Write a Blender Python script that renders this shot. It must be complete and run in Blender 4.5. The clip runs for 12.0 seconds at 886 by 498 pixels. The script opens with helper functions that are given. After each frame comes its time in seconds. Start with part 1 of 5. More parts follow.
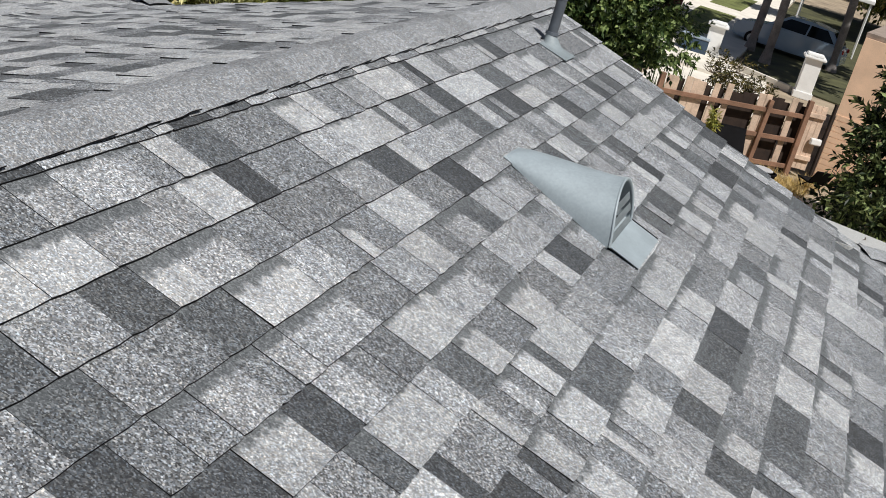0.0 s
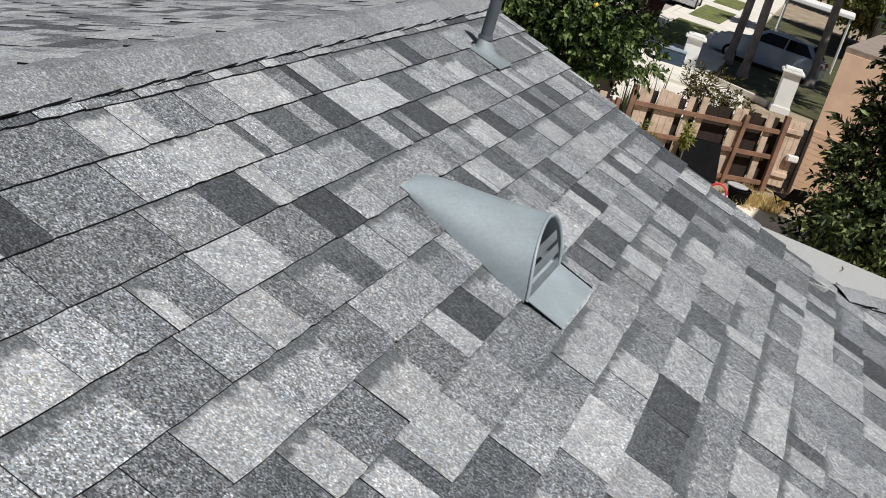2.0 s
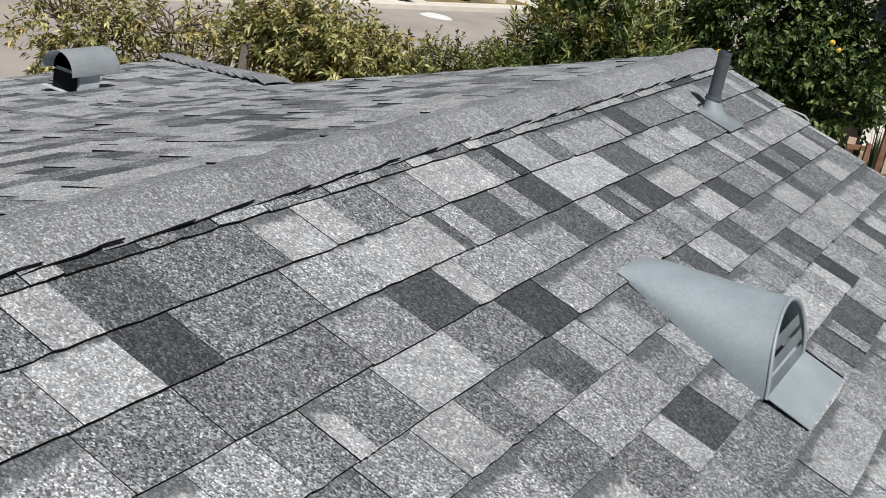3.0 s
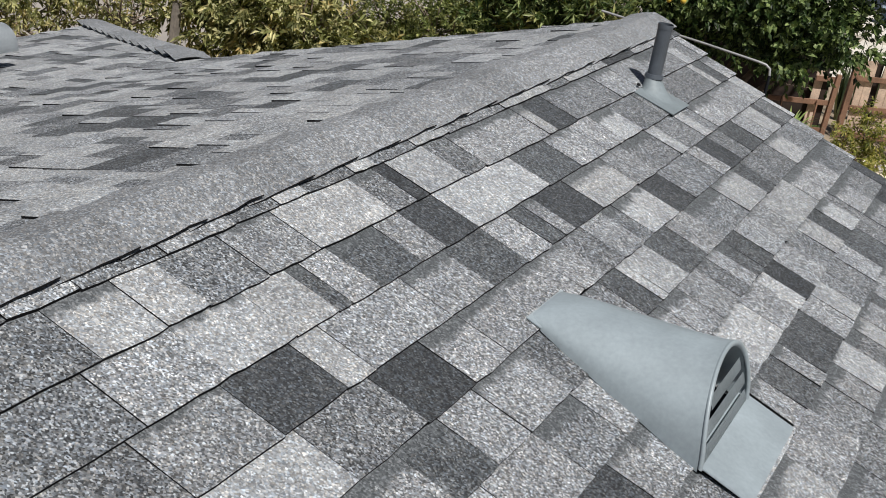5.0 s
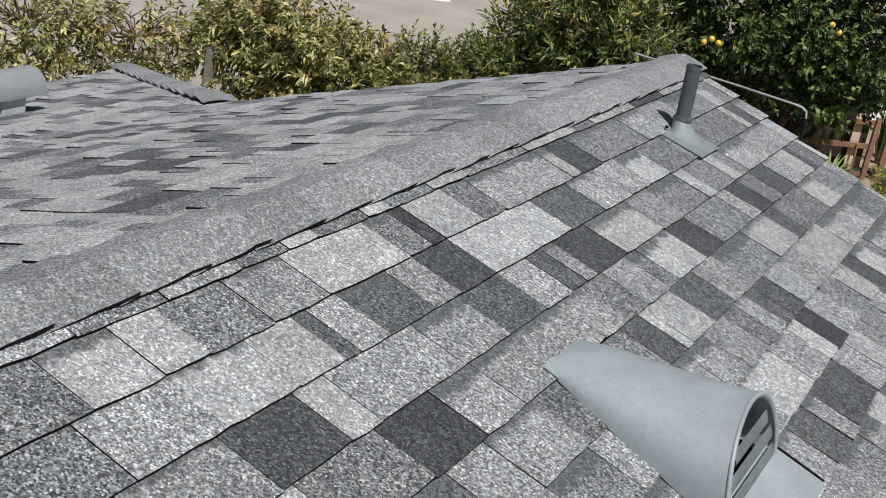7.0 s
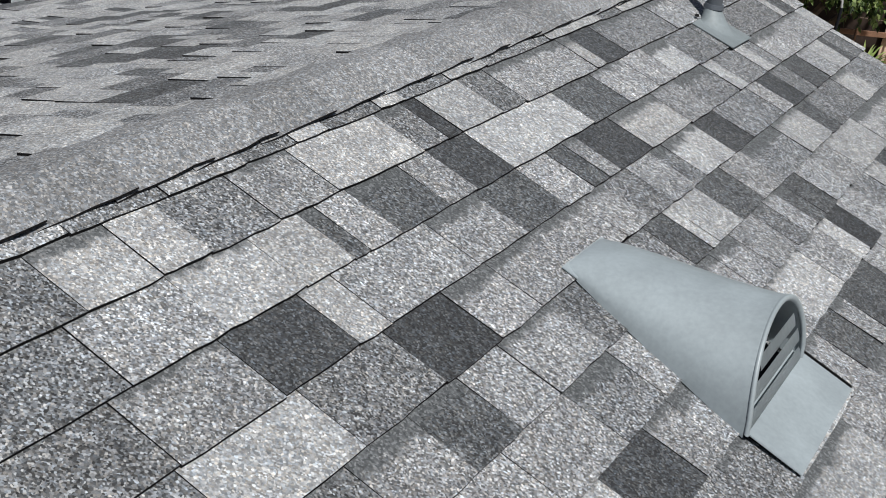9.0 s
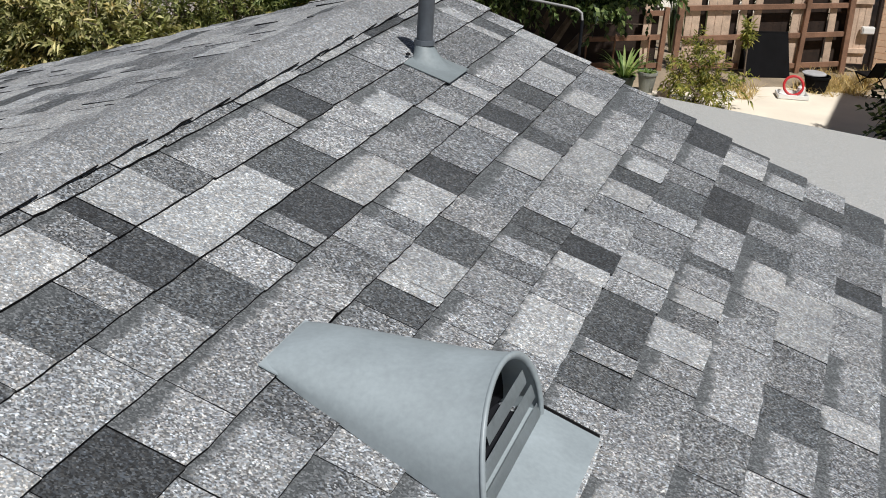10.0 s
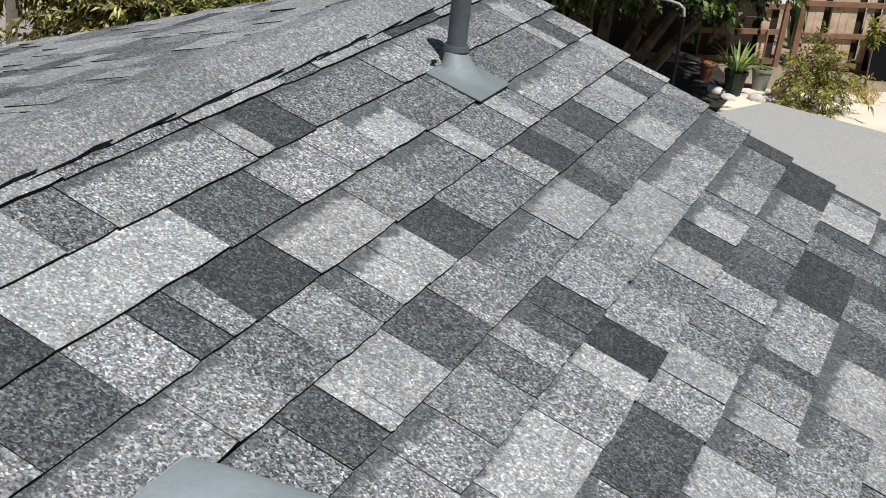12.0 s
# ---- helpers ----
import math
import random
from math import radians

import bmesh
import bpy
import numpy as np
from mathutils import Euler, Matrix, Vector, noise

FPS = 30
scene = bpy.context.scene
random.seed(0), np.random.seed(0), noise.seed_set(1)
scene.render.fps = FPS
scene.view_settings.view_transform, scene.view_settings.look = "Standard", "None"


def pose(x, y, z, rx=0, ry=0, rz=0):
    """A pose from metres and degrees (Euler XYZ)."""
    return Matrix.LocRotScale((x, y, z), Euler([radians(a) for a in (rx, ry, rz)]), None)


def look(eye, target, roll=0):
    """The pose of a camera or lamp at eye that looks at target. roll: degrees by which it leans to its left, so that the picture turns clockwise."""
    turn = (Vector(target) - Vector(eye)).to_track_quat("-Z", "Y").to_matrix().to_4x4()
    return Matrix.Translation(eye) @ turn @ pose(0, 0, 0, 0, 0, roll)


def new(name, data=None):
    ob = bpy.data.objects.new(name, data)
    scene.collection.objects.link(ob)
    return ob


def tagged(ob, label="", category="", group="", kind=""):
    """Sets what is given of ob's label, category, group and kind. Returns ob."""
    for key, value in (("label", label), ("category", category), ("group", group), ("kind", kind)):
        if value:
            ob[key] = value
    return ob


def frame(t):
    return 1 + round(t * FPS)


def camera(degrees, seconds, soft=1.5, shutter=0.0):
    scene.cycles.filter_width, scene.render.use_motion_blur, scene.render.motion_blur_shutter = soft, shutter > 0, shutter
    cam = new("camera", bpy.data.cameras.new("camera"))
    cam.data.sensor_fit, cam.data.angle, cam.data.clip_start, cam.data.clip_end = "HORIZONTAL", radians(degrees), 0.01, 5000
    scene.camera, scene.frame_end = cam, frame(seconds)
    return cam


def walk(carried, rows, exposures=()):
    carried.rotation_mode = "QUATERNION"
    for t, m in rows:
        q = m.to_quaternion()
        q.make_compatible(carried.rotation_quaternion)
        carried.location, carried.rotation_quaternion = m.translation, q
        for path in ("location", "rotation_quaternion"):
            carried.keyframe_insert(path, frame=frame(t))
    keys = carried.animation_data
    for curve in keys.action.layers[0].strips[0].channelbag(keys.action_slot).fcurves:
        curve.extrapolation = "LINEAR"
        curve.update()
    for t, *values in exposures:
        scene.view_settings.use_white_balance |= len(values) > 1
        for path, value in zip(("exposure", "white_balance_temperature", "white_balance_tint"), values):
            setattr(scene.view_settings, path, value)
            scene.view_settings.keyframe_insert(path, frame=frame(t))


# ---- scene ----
cam = camera(38.50, 12.0, soft=0.95)
PATH = [
    (0, (1.573, -5.188, 5.305), (1.126, -3.356, 4.641), 16.15),
    (0.2, (1.554, -5.097, 5.291), (1.043, -3.278, 4.635), 14.14),
    (0.5, (1.669, -5.046, 5.356), (1.078, -3.214, 4.814), 10.88),
    (0.8, (1.694, -4.877, 5.296), (1.182, -3.031, 4.722), 8.80),
    (1, (1.704, -4.778, 5.257), (1.264, -2.938, 4.611), 8.00),
    (1.2, (1.716, -4.693, 5.233), (1.348, -2.864, 4.511), 7.73),
    (1.5, (1.670, -4.529, 5.227), (1.415, -2.700, 4.461), 10.93),
    (1.8, (1.593, -4.329, 5.187), (1.295, -2.470, 4.511), 15.85),
    (2, (1.592, -4.297, 5.205), (1.171, -2.451, 4.562), 17.26),
    (2.5, (1.602, -4.204, 5.221), (0.887, -2.455, 4.568), 13.03),
    (2.7, (1.576, -4.108, 5.199), (0.793, -2.382, 4.559), 11.05),
    (4.3, (1.502, -3.553, 5.284), (0.646, -1.901, 4.550), 14.01),
    (4.5, (1.465, -3.470, 5.275), (0.640, -1.800, 4.546), 14.49),
    (4.8, (1.467, -3.429, 5.316), (0.710, -1.738, 4.563), 12.26),
    (5, (1.469, -3.409, 5.315), (0.740, -1.700, 4.575), 10.08),
    (5.2, (1.478, -3.392, 5.312), (0.759, -1.662, 4.611), 8.74),
    (5.5, (1.482, -3.366, 5.300), (0.772, -1.609, 4.661), 8.30),
    (6, (1.495, -3.335, 5.289), (0.770, -1.587, 4.641), 8.27),
    (6.5, (1.488, -3.330, 5.295), (0.723, -1.606, 4.630), 8.86),
    (7, (1.482, -3.312, 5.298), (0.679, -1.614, 4.611), 9.46),
    (9, (1.453, -3.203, 5.269), (0.669, -1.571, 4.419), 9.73),
    (9.2, (1.480, -3.120, 5.270), (0.724, -1.469, 4.433), 8.15),
    (9.5, (1.501, -3.021, 5.289), (0.811, -1.327, 4.479), 6.12),
    (9.8, (1.526, -2.897, 5.239), (0.917, -1.151, 4.478), 3.96),
    (10, (1.552, -2.836, 5.251), (1.013, -1.065, 4.495), 3.89),
    (10.2, (1.570, -2.782, 5.260), (1.111, -0.984, 4.513), 5.11),
    (10.5, (1.550, -2.631, 5.187), (1.208, -0.791, 4.481), 7.90),
    (10.8, (1.562, -2.554, 5.215), (1.232, -0.718, 4.492), 9.29),
    (11, (1.558, -2.487, 5.218), (1.186, -0.669, 4.472), 9.39),
    (11.2, (1.557, -2.407, 5.211), (1.118, -0.613, 4.444), 8.87),
    (11.5, (1.535, -2.264, 5.190), (0.995, -0.506, 4.404), 7.73),
    (12, (1.506, -2.044, 5.175), (0.826, -0.345, 4.369), 6.16),
]
walk(cam, [(t, look(eye, target, roll)) for t, eye, target, roll in PATH],
     [(0.0, 0.02), (1.5, -0.05), (2.5, -0.12), (7.0, -0.14), (12.0, -0.15)])

# ---- light ----
SUN_EL, SUN_AZ = radians(60), radians(-40)      # azimuth of the sun, counter-clockwise from +x
world = bpy.data.worlds.new("sky")
scene.world = world
world.use_nodes = True
wn = world.node_tree
sky = wn.nodes.new("ShaderNodeTexSky")
sky.sky_type, sky.sun_disc = "NISHITA", False
sky.sun_elevation, sky.sun_rotation = SUN_EL, radians(90) - SUN_AZ
sky.air_density, sky.dust_density = 1.0, 1.5
wn.links.new(sky.outputs[0], wn.nodes["Background"].inputs[0])
wn.nodes["Background"].inputs[1].default_value = 0.038
sun = new("sun", bpy.data.lights.new("sun", "SUN"))
sun.data.energy, sun.data.angle, sun.data.color = 5.15, radians(0.55), (1.0, 0.975, 0.94)
sun_from = Vector((math.cos(SUN_EL) * math.cos(SUN_AZ), math.cos(SUN_EL) * math.sin(SUN_AZ), math.sin(SUN_EL)))
sun.matrix_world = look(sun_from * 50, (0, 0, 0))

# ---- materials ----


def material(name, rough=0.8, metal=0.0):
    m = bpy.data.materials.new(name)
    m.use_nodes = True
    b = m.node_tree.nodes["Principled BSDF"]
    b.inputs["Roughness"].default_value, b.inputs["Metallic"].default_value = rough, metal
    return m, m.node_tree, b


def node(t, kind, **values):
    n = t.nodes.new(kind)
    for key, value in values.items():
        n.inputs[key.replace("_", " ")].default_value = value
    return n


def ramp(t, source, *stops):
    r = t.nodes.new("ShaderNodeValToRGB")
    e = r.color_ramp.elements
    while len(e) < len(stops):
        e.new(0.5)
    for k, (at, c) in zip(e, stops):
        k.position, k.color = at, (*c, 1) if len(c) == 3 else c
    t.links.new(source, r.inputs[0])
    return r.outputs[0]


def mix(t, kind, a, b, f=1.0):
    m = t.nodes.new("ShaderNodeMix")
    m.data_type, m.blend_type = "RGBA", kind
    for socket, v in ((m.inputs[0], f), (m.inputs[6], a), (m.inputs[7], b)):
        if isinstance(v, (int, float)):
            socket.default_value = v
        elif isinstance(v, tuple):
            socket.default_value = (*v, 1)
        else:
            t.links.new(v, socket)
    return m.outputs[2]


def place(t):
    return t.nodes.new("ShaderNodeNewGeometry").outputs["Position"]


def noise_at(t, where, scale, detail=3.0, rough=0.5):
    n = node(t, "ShaderNodeTexNoise", Scale=scale, Detail=detail, Roughness=rough)
    t.links.new(where, n.inputs["Vector"])
    return n.outputs["Fac"]


def bump(t, b, height, strength=0.3, distance=0.01):
    n = node(t, "ShaderNodeBump", Strength=strength, Distance=distance)
    t.links.new(height, n.inputs["Height"])
    t.links.new(n.outputs[0], b.inputs["Normal"])


def plain(name, colour, rough=0.7, metal=0.0, scale=6.0, vary=0.25, grain=60.0, relief=0.15):
    """A surface of one colour, with stains at one scale and grain at another."""
    m, t, b = material(name, rough, metal)
    p = place(t)
    stains = ramp(t, noise_at(t, p, scale, 5), (0.3, (1 - vary,) * 3), (0.7, (1 + vary * 0.4,) * 3))
    fine = noise_at(t, p, grain, 2)
    grains = ramp(t, fine, (0.25, (1 - vary * 0.5,) * 3), (0.75, (1 + vary * 0.3,) * 3))
    t.links.new(mix(t, "MULTIPLY", mix(t, "MULTIPLY", colour, stains), grains), b.inputs["Base Color"])
    bump(t, b, fine, relief, 0.004)
    return m


def granules(name, tone, pick="object", band=False, even=False, bold=1.0, size=265.0):
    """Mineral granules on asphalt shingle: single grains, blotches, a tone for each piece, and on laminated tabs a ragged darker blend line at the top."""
    m, t, b = material(name, 0.92)
    p = place(t)
    if pick == "object":
        chance = t.nodes.new("ShaderNodeObjectInfo").outputs["Random"]
    else:
        chance = t.nodes.new("ShaderNodeNewGeometry").outputs["Random Per Island"]
    base = ramp(t, chance, (0.0, tuple(v * 0.84 for v in tone)), (1.0, tuple(v * 1.16 for v in tone)))
    cells = node(t, "ShaderNodeTexVoronoi", Scale=size, Randomness=1.0)
    t.links.new(p, cells.inputs["Vector"])
    single = t.nodes.new("ShaderNodeSeparateColor")
    t.links.new(cells.outputs["Color"], single.inputs[0])
    grain = single.outputs[0]
    stops = ((0.0, 0.16), (0.25, 0.46), (0.55, 0.92), (0.80, 1.40), (0.93, 2.1), (1.0, 2.9))
    speck = ramp(t, grain, *((at, (1 + (v - 1) * bold,) * 3) for at, v in stops))
    base = mix(t, "MULTIPLY", base, speck)
    flecks = ramp(t, single.outputs[1], (0.0, (1.06, 0.99, 0.90)), (0.35, (1.0, 1.0, 1.0)), (0.7, (0.97, 1.0, 1.03)), (1.0, (0.90, 0.99, 1.09)))
    base = mix(t, "MULTIPLY", base, flecks)
    clump = ramp(t, noise_at(t, p, 95.0, 2.0, 0.6), (0.3, (0.74,) * 3), (0.7, (1.24,) * 3))
    base = mix(t, "MULTIPLY", base, clump)
    if not even:
        blot = ramp(t, noise_at(t, p, 14.0, 4, 0.65), (0.32, (0.78, 0.79, 0.81)), (0.68, (1.16, 1.16, 1.15)))
        base = mix(t, "MULTIPLY", base, blot)
    if not even:
        hue = t.nodes.new("ShaderNodeMath")
        hue.operation = "PINGPONG"
        hue.inputs[1].default_value = 0.137
        t.links.new(chance, hue.inputs[0])
        tint = ramp(t, hue.outputs[0], (0.0, (0.980, 1.0, 1.022)), (0.07, (0.988, 1.0, 1.015)), (0.137, (0.996, 1.0, 1.008)))
        base = mix(t, "MULTIPLY", base, tint)
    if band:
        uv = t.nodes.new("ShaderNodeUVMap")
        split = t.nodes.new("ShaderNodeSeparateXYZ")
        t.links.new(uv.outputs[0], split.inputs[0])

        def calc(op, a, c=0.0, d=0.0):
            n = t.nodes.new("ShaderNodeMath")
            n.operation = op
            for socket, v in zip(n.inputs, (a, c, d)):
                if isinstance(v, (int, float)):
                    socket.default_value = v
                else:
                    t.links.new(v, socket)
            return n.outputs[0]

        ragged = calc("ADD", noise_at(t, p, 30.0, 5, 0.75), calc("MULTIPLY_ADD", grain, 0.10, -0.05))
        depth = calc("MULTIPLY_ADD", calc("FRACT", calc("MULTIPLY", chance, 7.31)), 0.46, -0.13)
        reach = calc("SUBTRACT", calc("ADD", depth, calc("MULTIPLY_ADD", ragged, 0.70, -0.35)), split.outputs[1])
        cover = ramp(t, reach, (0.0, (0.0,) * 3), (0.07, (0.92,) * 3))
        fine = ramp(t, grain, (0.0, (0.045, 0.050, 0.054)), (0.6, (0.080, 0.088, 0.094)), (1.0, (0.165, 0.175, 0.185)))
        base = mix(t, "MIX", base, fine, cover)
    t.links.new(base, b.inputs["Base Color"])
    bump(t, b, grain, 0.6, 0.0018)
    return m


TONES = ((0.056, 0.059, 0.063), (0.090, 0.094, 0.098), (0.169, 0.173, 0.178), (0.261, 0.264, 0.268), (0.335, 0.336, 0.335))
BOLD = (0.92, 0.98, 1.05, 0.88, 0.56)
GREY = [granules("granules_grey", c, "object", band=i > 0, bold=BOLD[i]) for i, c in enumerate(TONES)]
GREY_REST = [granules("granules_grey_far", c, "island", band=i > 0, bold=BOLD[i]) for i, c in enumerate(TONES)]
CAP = granules("granules_cap", (0.222, 0.228, 0.236), even=True, bold=0.58)
SHEET = granules("granules_cap_sheet", (0.50, 0.50, 0.49), even=True, bold=0.3)
ASPHALT_EDGE = plain("asphalt_core", (0.012, 0.012, 0.013), 0.85, relief=0.4)
VENT_METAL = plain("vent_paint", (0.315, 0.365, 0.392), 0.42, 0.0, scale=7, vary=0.17, grain=90, relief=0.03)
VENT_DARK = plain("shade_black", (0.012, 0.013, 0.016), 0.8)
PIPE_PAINT = plain("pipe_paint", (0.10, 0.115, 0.135), 0.5, 0.2, scale=12, vary=0.2)
STUCCO = plain("stucco_cream", (0.62, 0.55, 0.45), 0.9, scale=3, grain=40, relief=0.5)
DIRT = plain("dry_ground", (0.34, 0.27, 0.19), 0.95, scale=1.2, vary=0.4, grain=30, relief=0.6)
ROADWAY = plain("worn_asphalt", (0.36, 0.325, 0.29), 0.9, scale=0.7, vary=0.18, grain=70, relief=0.3)
CONCRETE = plain("concrete", (0.69, 0.645, 0.565), 0.9, scale=1.5, vary=0.15, grain=50)
LAWN = plain("lawn", (0.15, 0.17, 0.05), 0.95, scale=2.0, vary=0.5, grain=40, relief=1.0)
PINK = plain("pink_stucco", (0.74, 0.40, 0.31), 0.9, scale=2.0, vary=0.15)
WHITE = plain("white_paint", (0.80, 0.80, 0.78), 0.55, scale=4, vary=0.08)
for matt in (ASPHALT_EDGE, VENT_DARK):
    matt.node_tree.nodes["Principled BSDF"].inputs["Specular IOR Level"].default_value = 0.1
FENCE_WOOD = plain("fence_dark_wood", (0.032, 0.018, 0.012), 0.8, scale=5, vary=0.45, grain=45, relief=0.5)
FENCE_PALE = plain("fence_pale_wood", (0.64, 0.485, 0.37), 0.8, scale=5, vary=0.3, grain=45, relief=0.5)
BARK = plain("bark", (0.16, 0.12, 0.09), 0.95, scale=9, vary=0.5, grain=50, relief=1.0)


def leaf_material(name, a, b2, c, through_light=0.3, turned=None):
    """Leaves in three shades, mixed by clumps and leaf by leaf, some light passing through the blade; turned: the colour of yellowed sprays."""
    m, t, b = material(name, 0.5)
    b.inputs["Specular IOR Level"].default_value = 0.3
    pick = t.nodes.new("ShaderNodeNewGeometry").outputs["Random Per Island"]
    shade = ramp(t, pick, (0.0, a), (0.45, b2), (0.88, c), (1.0, c))
    p = place(t)
    if turned:
        patch = ramp(t, noise_at(t, p, 3.4, 3, 0.6), (0.50, (0.0,) * 3), (0.64, (1.0,) * 3))
        some = ramp(t, pick, (0.30, (0.25,) * 3), (0.62, (0.95,) * 3))
        shade = mix(t, "MIX", shade, mix(t, "MULTIPLY", turned, ramp(t, pick, (0.0, (0.45,) * 3), (1.0, (1.3,) * 3))), mix(t, "MULTIPLY", patch, some))
    shade = mix(t, "MULTIPLY", shade, ramp(t, noise_at(t, p, 7.0, 2), (0.32, (0.55,) * 3), (0.68, (1.3,) * 3)))
    t.links.new(shade, b.inputs["Base Color"])
    thin = t.nodes.new("ShaderNodeBsdfTranslucent")
    t.links.new(mix(t, "MULTIPLY", shade, (1.15, 1.2, 0.6)), thin.inputs["Color"])
    both = t.nodes.new("ShaderNodeMixShader")
    both.inputs[0].default_value = through_light
    t.links.new(b.outputs[0], both.inputs[1])
    t.links.new(thin.outputs[0], both.inputs[2])
    t.links.new(both.outputs[0], t.nodes["Material Output"].inputs[0])
    return m


LEAF_CITRUS = leaf_material("leaf_citrus", (0.012, 0.026, 0.007), (0.046, 0.082, 0.022), (0.235, 0.30, 0.11), 0.2)
LEAF_HEDGE = leaf_material("leaf_hedge", (0.045, 0.055, 0.018), (0.25, 0.265, 0.095), (0.66, 0.62, 0.32), turned=(0.56, 0.42, 0.18))
STRAP_SHRUB = leaf_material("leaf_long", (0.025, 0.045, 0.013), (0.095, 0.145, 0.045), (0.40, 0.45, 0.19), turned=(0.50, 0.40, 0.15))
LEAF_GREEN = leaf_material("leaf_small_green", (0.045, 0.060, 0.018), (0.15, 0.18, 0.055), (0.36, 0.38, 0.15), turned=(0.42, 0.36, 0.13))
LEAF_FIG = leaf_material("leaf_fig", (0.006, 0.012, 0.004), (0.022, 0.040, 0.011), (0.26, 0.32, 0.13), 0.12)
LEAF_DARK = leaf_material("leaf_dark", (0.005, 0.010, 0.003), (0.022, 0.040, 0.011), (0.15, 0.19, 0.07), 0.15)

# ---- mesh helpers ----


def box_into(bm, centre, size, turn=None, bevel=0.0):
    m = Matrix.Translation(centre) @ (turn.to_4x4() if turn else Matrix.Identity(4)) @ Matrix.Diagonal((*size, 1))
    made = bmesh.ops.create_cube(bm, size=1, matrix=m)["verts"]
    if bevel:
        edges = {e for v in made for e in v.link_edges}
        bmesh.ops.bevel(bm, geom=list(edges), offset=bevel, segments=2, affect="EDGES")


def tube_into(bm, a, b, r1, r2, sides=10):
    a, b = Vector(a), Vector(b)
    m = Matrix.Translation((a + b) / 2) @ (b - a).to_track_quat("Z", "Y").to_matrix().to_4x4()
    bmesh.ops.create_cone(bm, cap_ends=True, segments=sides, radius1=r1, radius2=r2, depth=(b - a).length, matrix=m)


def mesh_of(name, bm, mat, smooth=False):
    me = bpy.data.meshes.new(name)
    bm.normal_update()
    bm.to_mesh(me)
    bm.free()
    me.materials.append(mat)
    if smooth:
        for p in me.polygons:
            p.use_smooth = True
    return me


def part(name, bm, mat, parent=None, label="", smooth=False):
    ob = new(name, mesh_of(name, bm, mat, smooth))
    if parent:
        ob.parent = parent
    return tagged(ob, label)


def thing(name, label, category, group="", kind="", at=(0, 0, 0), turn=0.0):
    ob = new(name)
    ob.matrix_world = pose(*at, 0, 0, turn)
    ob.empty_display_size = 0.2
    return tagged(ob, label, category, group, kind)


def boxes(name, mat, parent, *rows, label="", bevel=0.0):
    bm = bmesh.new()
    for centre, size in rows:
        box_into(bm, centre, size, None, bevel)
    return part(name, bm, mat, parent, label)


def prism_into(bm, points, depth):
    """A sheet through the points (in order), thickened downwards by depth."""
    top = [bm.verts.new(p) for p in points]
    low = [bm.verts.new((p[0], p[1], p[2] - depth)) for p in points]
    bm.faces.new(top)
    bm.faces.new(low[::-1])
    n = len(points)
    for i in range(n):
        bm.faces.new((top[i], low[i], low[(i + 1) % n], top[(i + 1) % n]))
    bmesh.ops.recalc_face_normals(bm, faces=bm.faces)


# ---- the house and its roof ----
H, PITCH = 4.4, radians(18.43)
RIDGE_X, NORTH_DROP = 0.036, 0.024    # the crest lies a little south, because the north slope is lower
SLOPE = math.tan(PITCH)
D = 0.143                      # exposure of a course
FIRST = 0.17                   # first butt line, down the slope from the ridge
EAVE_S, EAVE_N, WEST = 5.2, 4.15, -9.0
GABLE_X, GABLE_Y, RIDGE_Y = 2.05, 1.42, 1.70


def north_z(x):
    """Height of the north slope, whose foot is flatter, at a distance x from the ridge."""
    return H - NORTH_DROP - SLOPE * min(x, 2.15) - 0.25 * max(0.0, x - 2.15)


def low_z(x, y):
    return 3.716 - 0.05 * (x - 2.05) - 0.213 * (y - 1.40)


def end_south(x):
    """Where the south slope ends towards +y, at a distance x from the ridge."""
    return RIDGE_Y + (GABLE_Y - RIDGE_Y) * x / GABLE_X if x < GABLE_X else GABLE_Y + (x - GABLE_X) * 1.33


def end_north(x):
    return RIDGE_Y + (1.62 - RIDGE_Y) * x / 2.15 if x < 2.15 else 1.62 + (x - 2.15) * 0.80


house = thing("house", "single-storey house with grey laminated shingle roof", "house")
bm = bmesh.new()
prism_into(bm, [(RIDGE_X, WEST, H - 0.022), (EAVE_S, WEST, H - 0.01 - SLOPE * EAVE_S), (EAVE_S, end_south(EAVE_S), H - 0.01 - SLOPE * EAVE_S),
                (GABLE_X, GABLE_Y, H - 0.01 - SLOPE * GABLE_X), (RIDGE_X, RIDGE_Y, H - 0.022)], 0.06)
slope_s = part("roof_slope", bm, ASPHALT_EDGE, house)
bm = bmesh.new()
prism_into(bm, [(RIDGE_X, WEST, H - 0.022), (RIDGE_X, RIDGE_Y, H - 0.022), (-2.15, end_north(2.15), north_z(2.15) - 0.01), (-2.15, WEST, north_z(2.15) - 0.01)], 0.06)
prism_into(bm, [(-2.15, WEST, north_z(2.15) - 0.01), (-2.15, end_north(2.15), north_z(2.15) - 0.01), (-EAVE_N, end_north(EAVE_N), north_z(EAVE_N) - 0.01),
                (-EAVE_N, WEST, north_z(EAVE_N) - 0.01)], 0.06)
slope_n = part("roof_slope", bm, ASPHALT_EDGE, house)
bm = bmesh.new()
prism_into(bm, [(0.1, 1.2, low_z(0.1, 1.2)), (2.0, 1.2, low_z(2.0, 1.2)), (GABLE_X, GABLE_Y, low_z(GABLE_X, GABLE_Y)),
                (EAVE_S, end_south(EAVE_S), low_z(EAVE_S, end_south(EAVE_S))), (EAVE_S + 2.2, 8.2, low_z(EAVE_S + 2.2, 8.2)), (0.1, 8.2, low_z(0.1, 8.2))], 0.08)
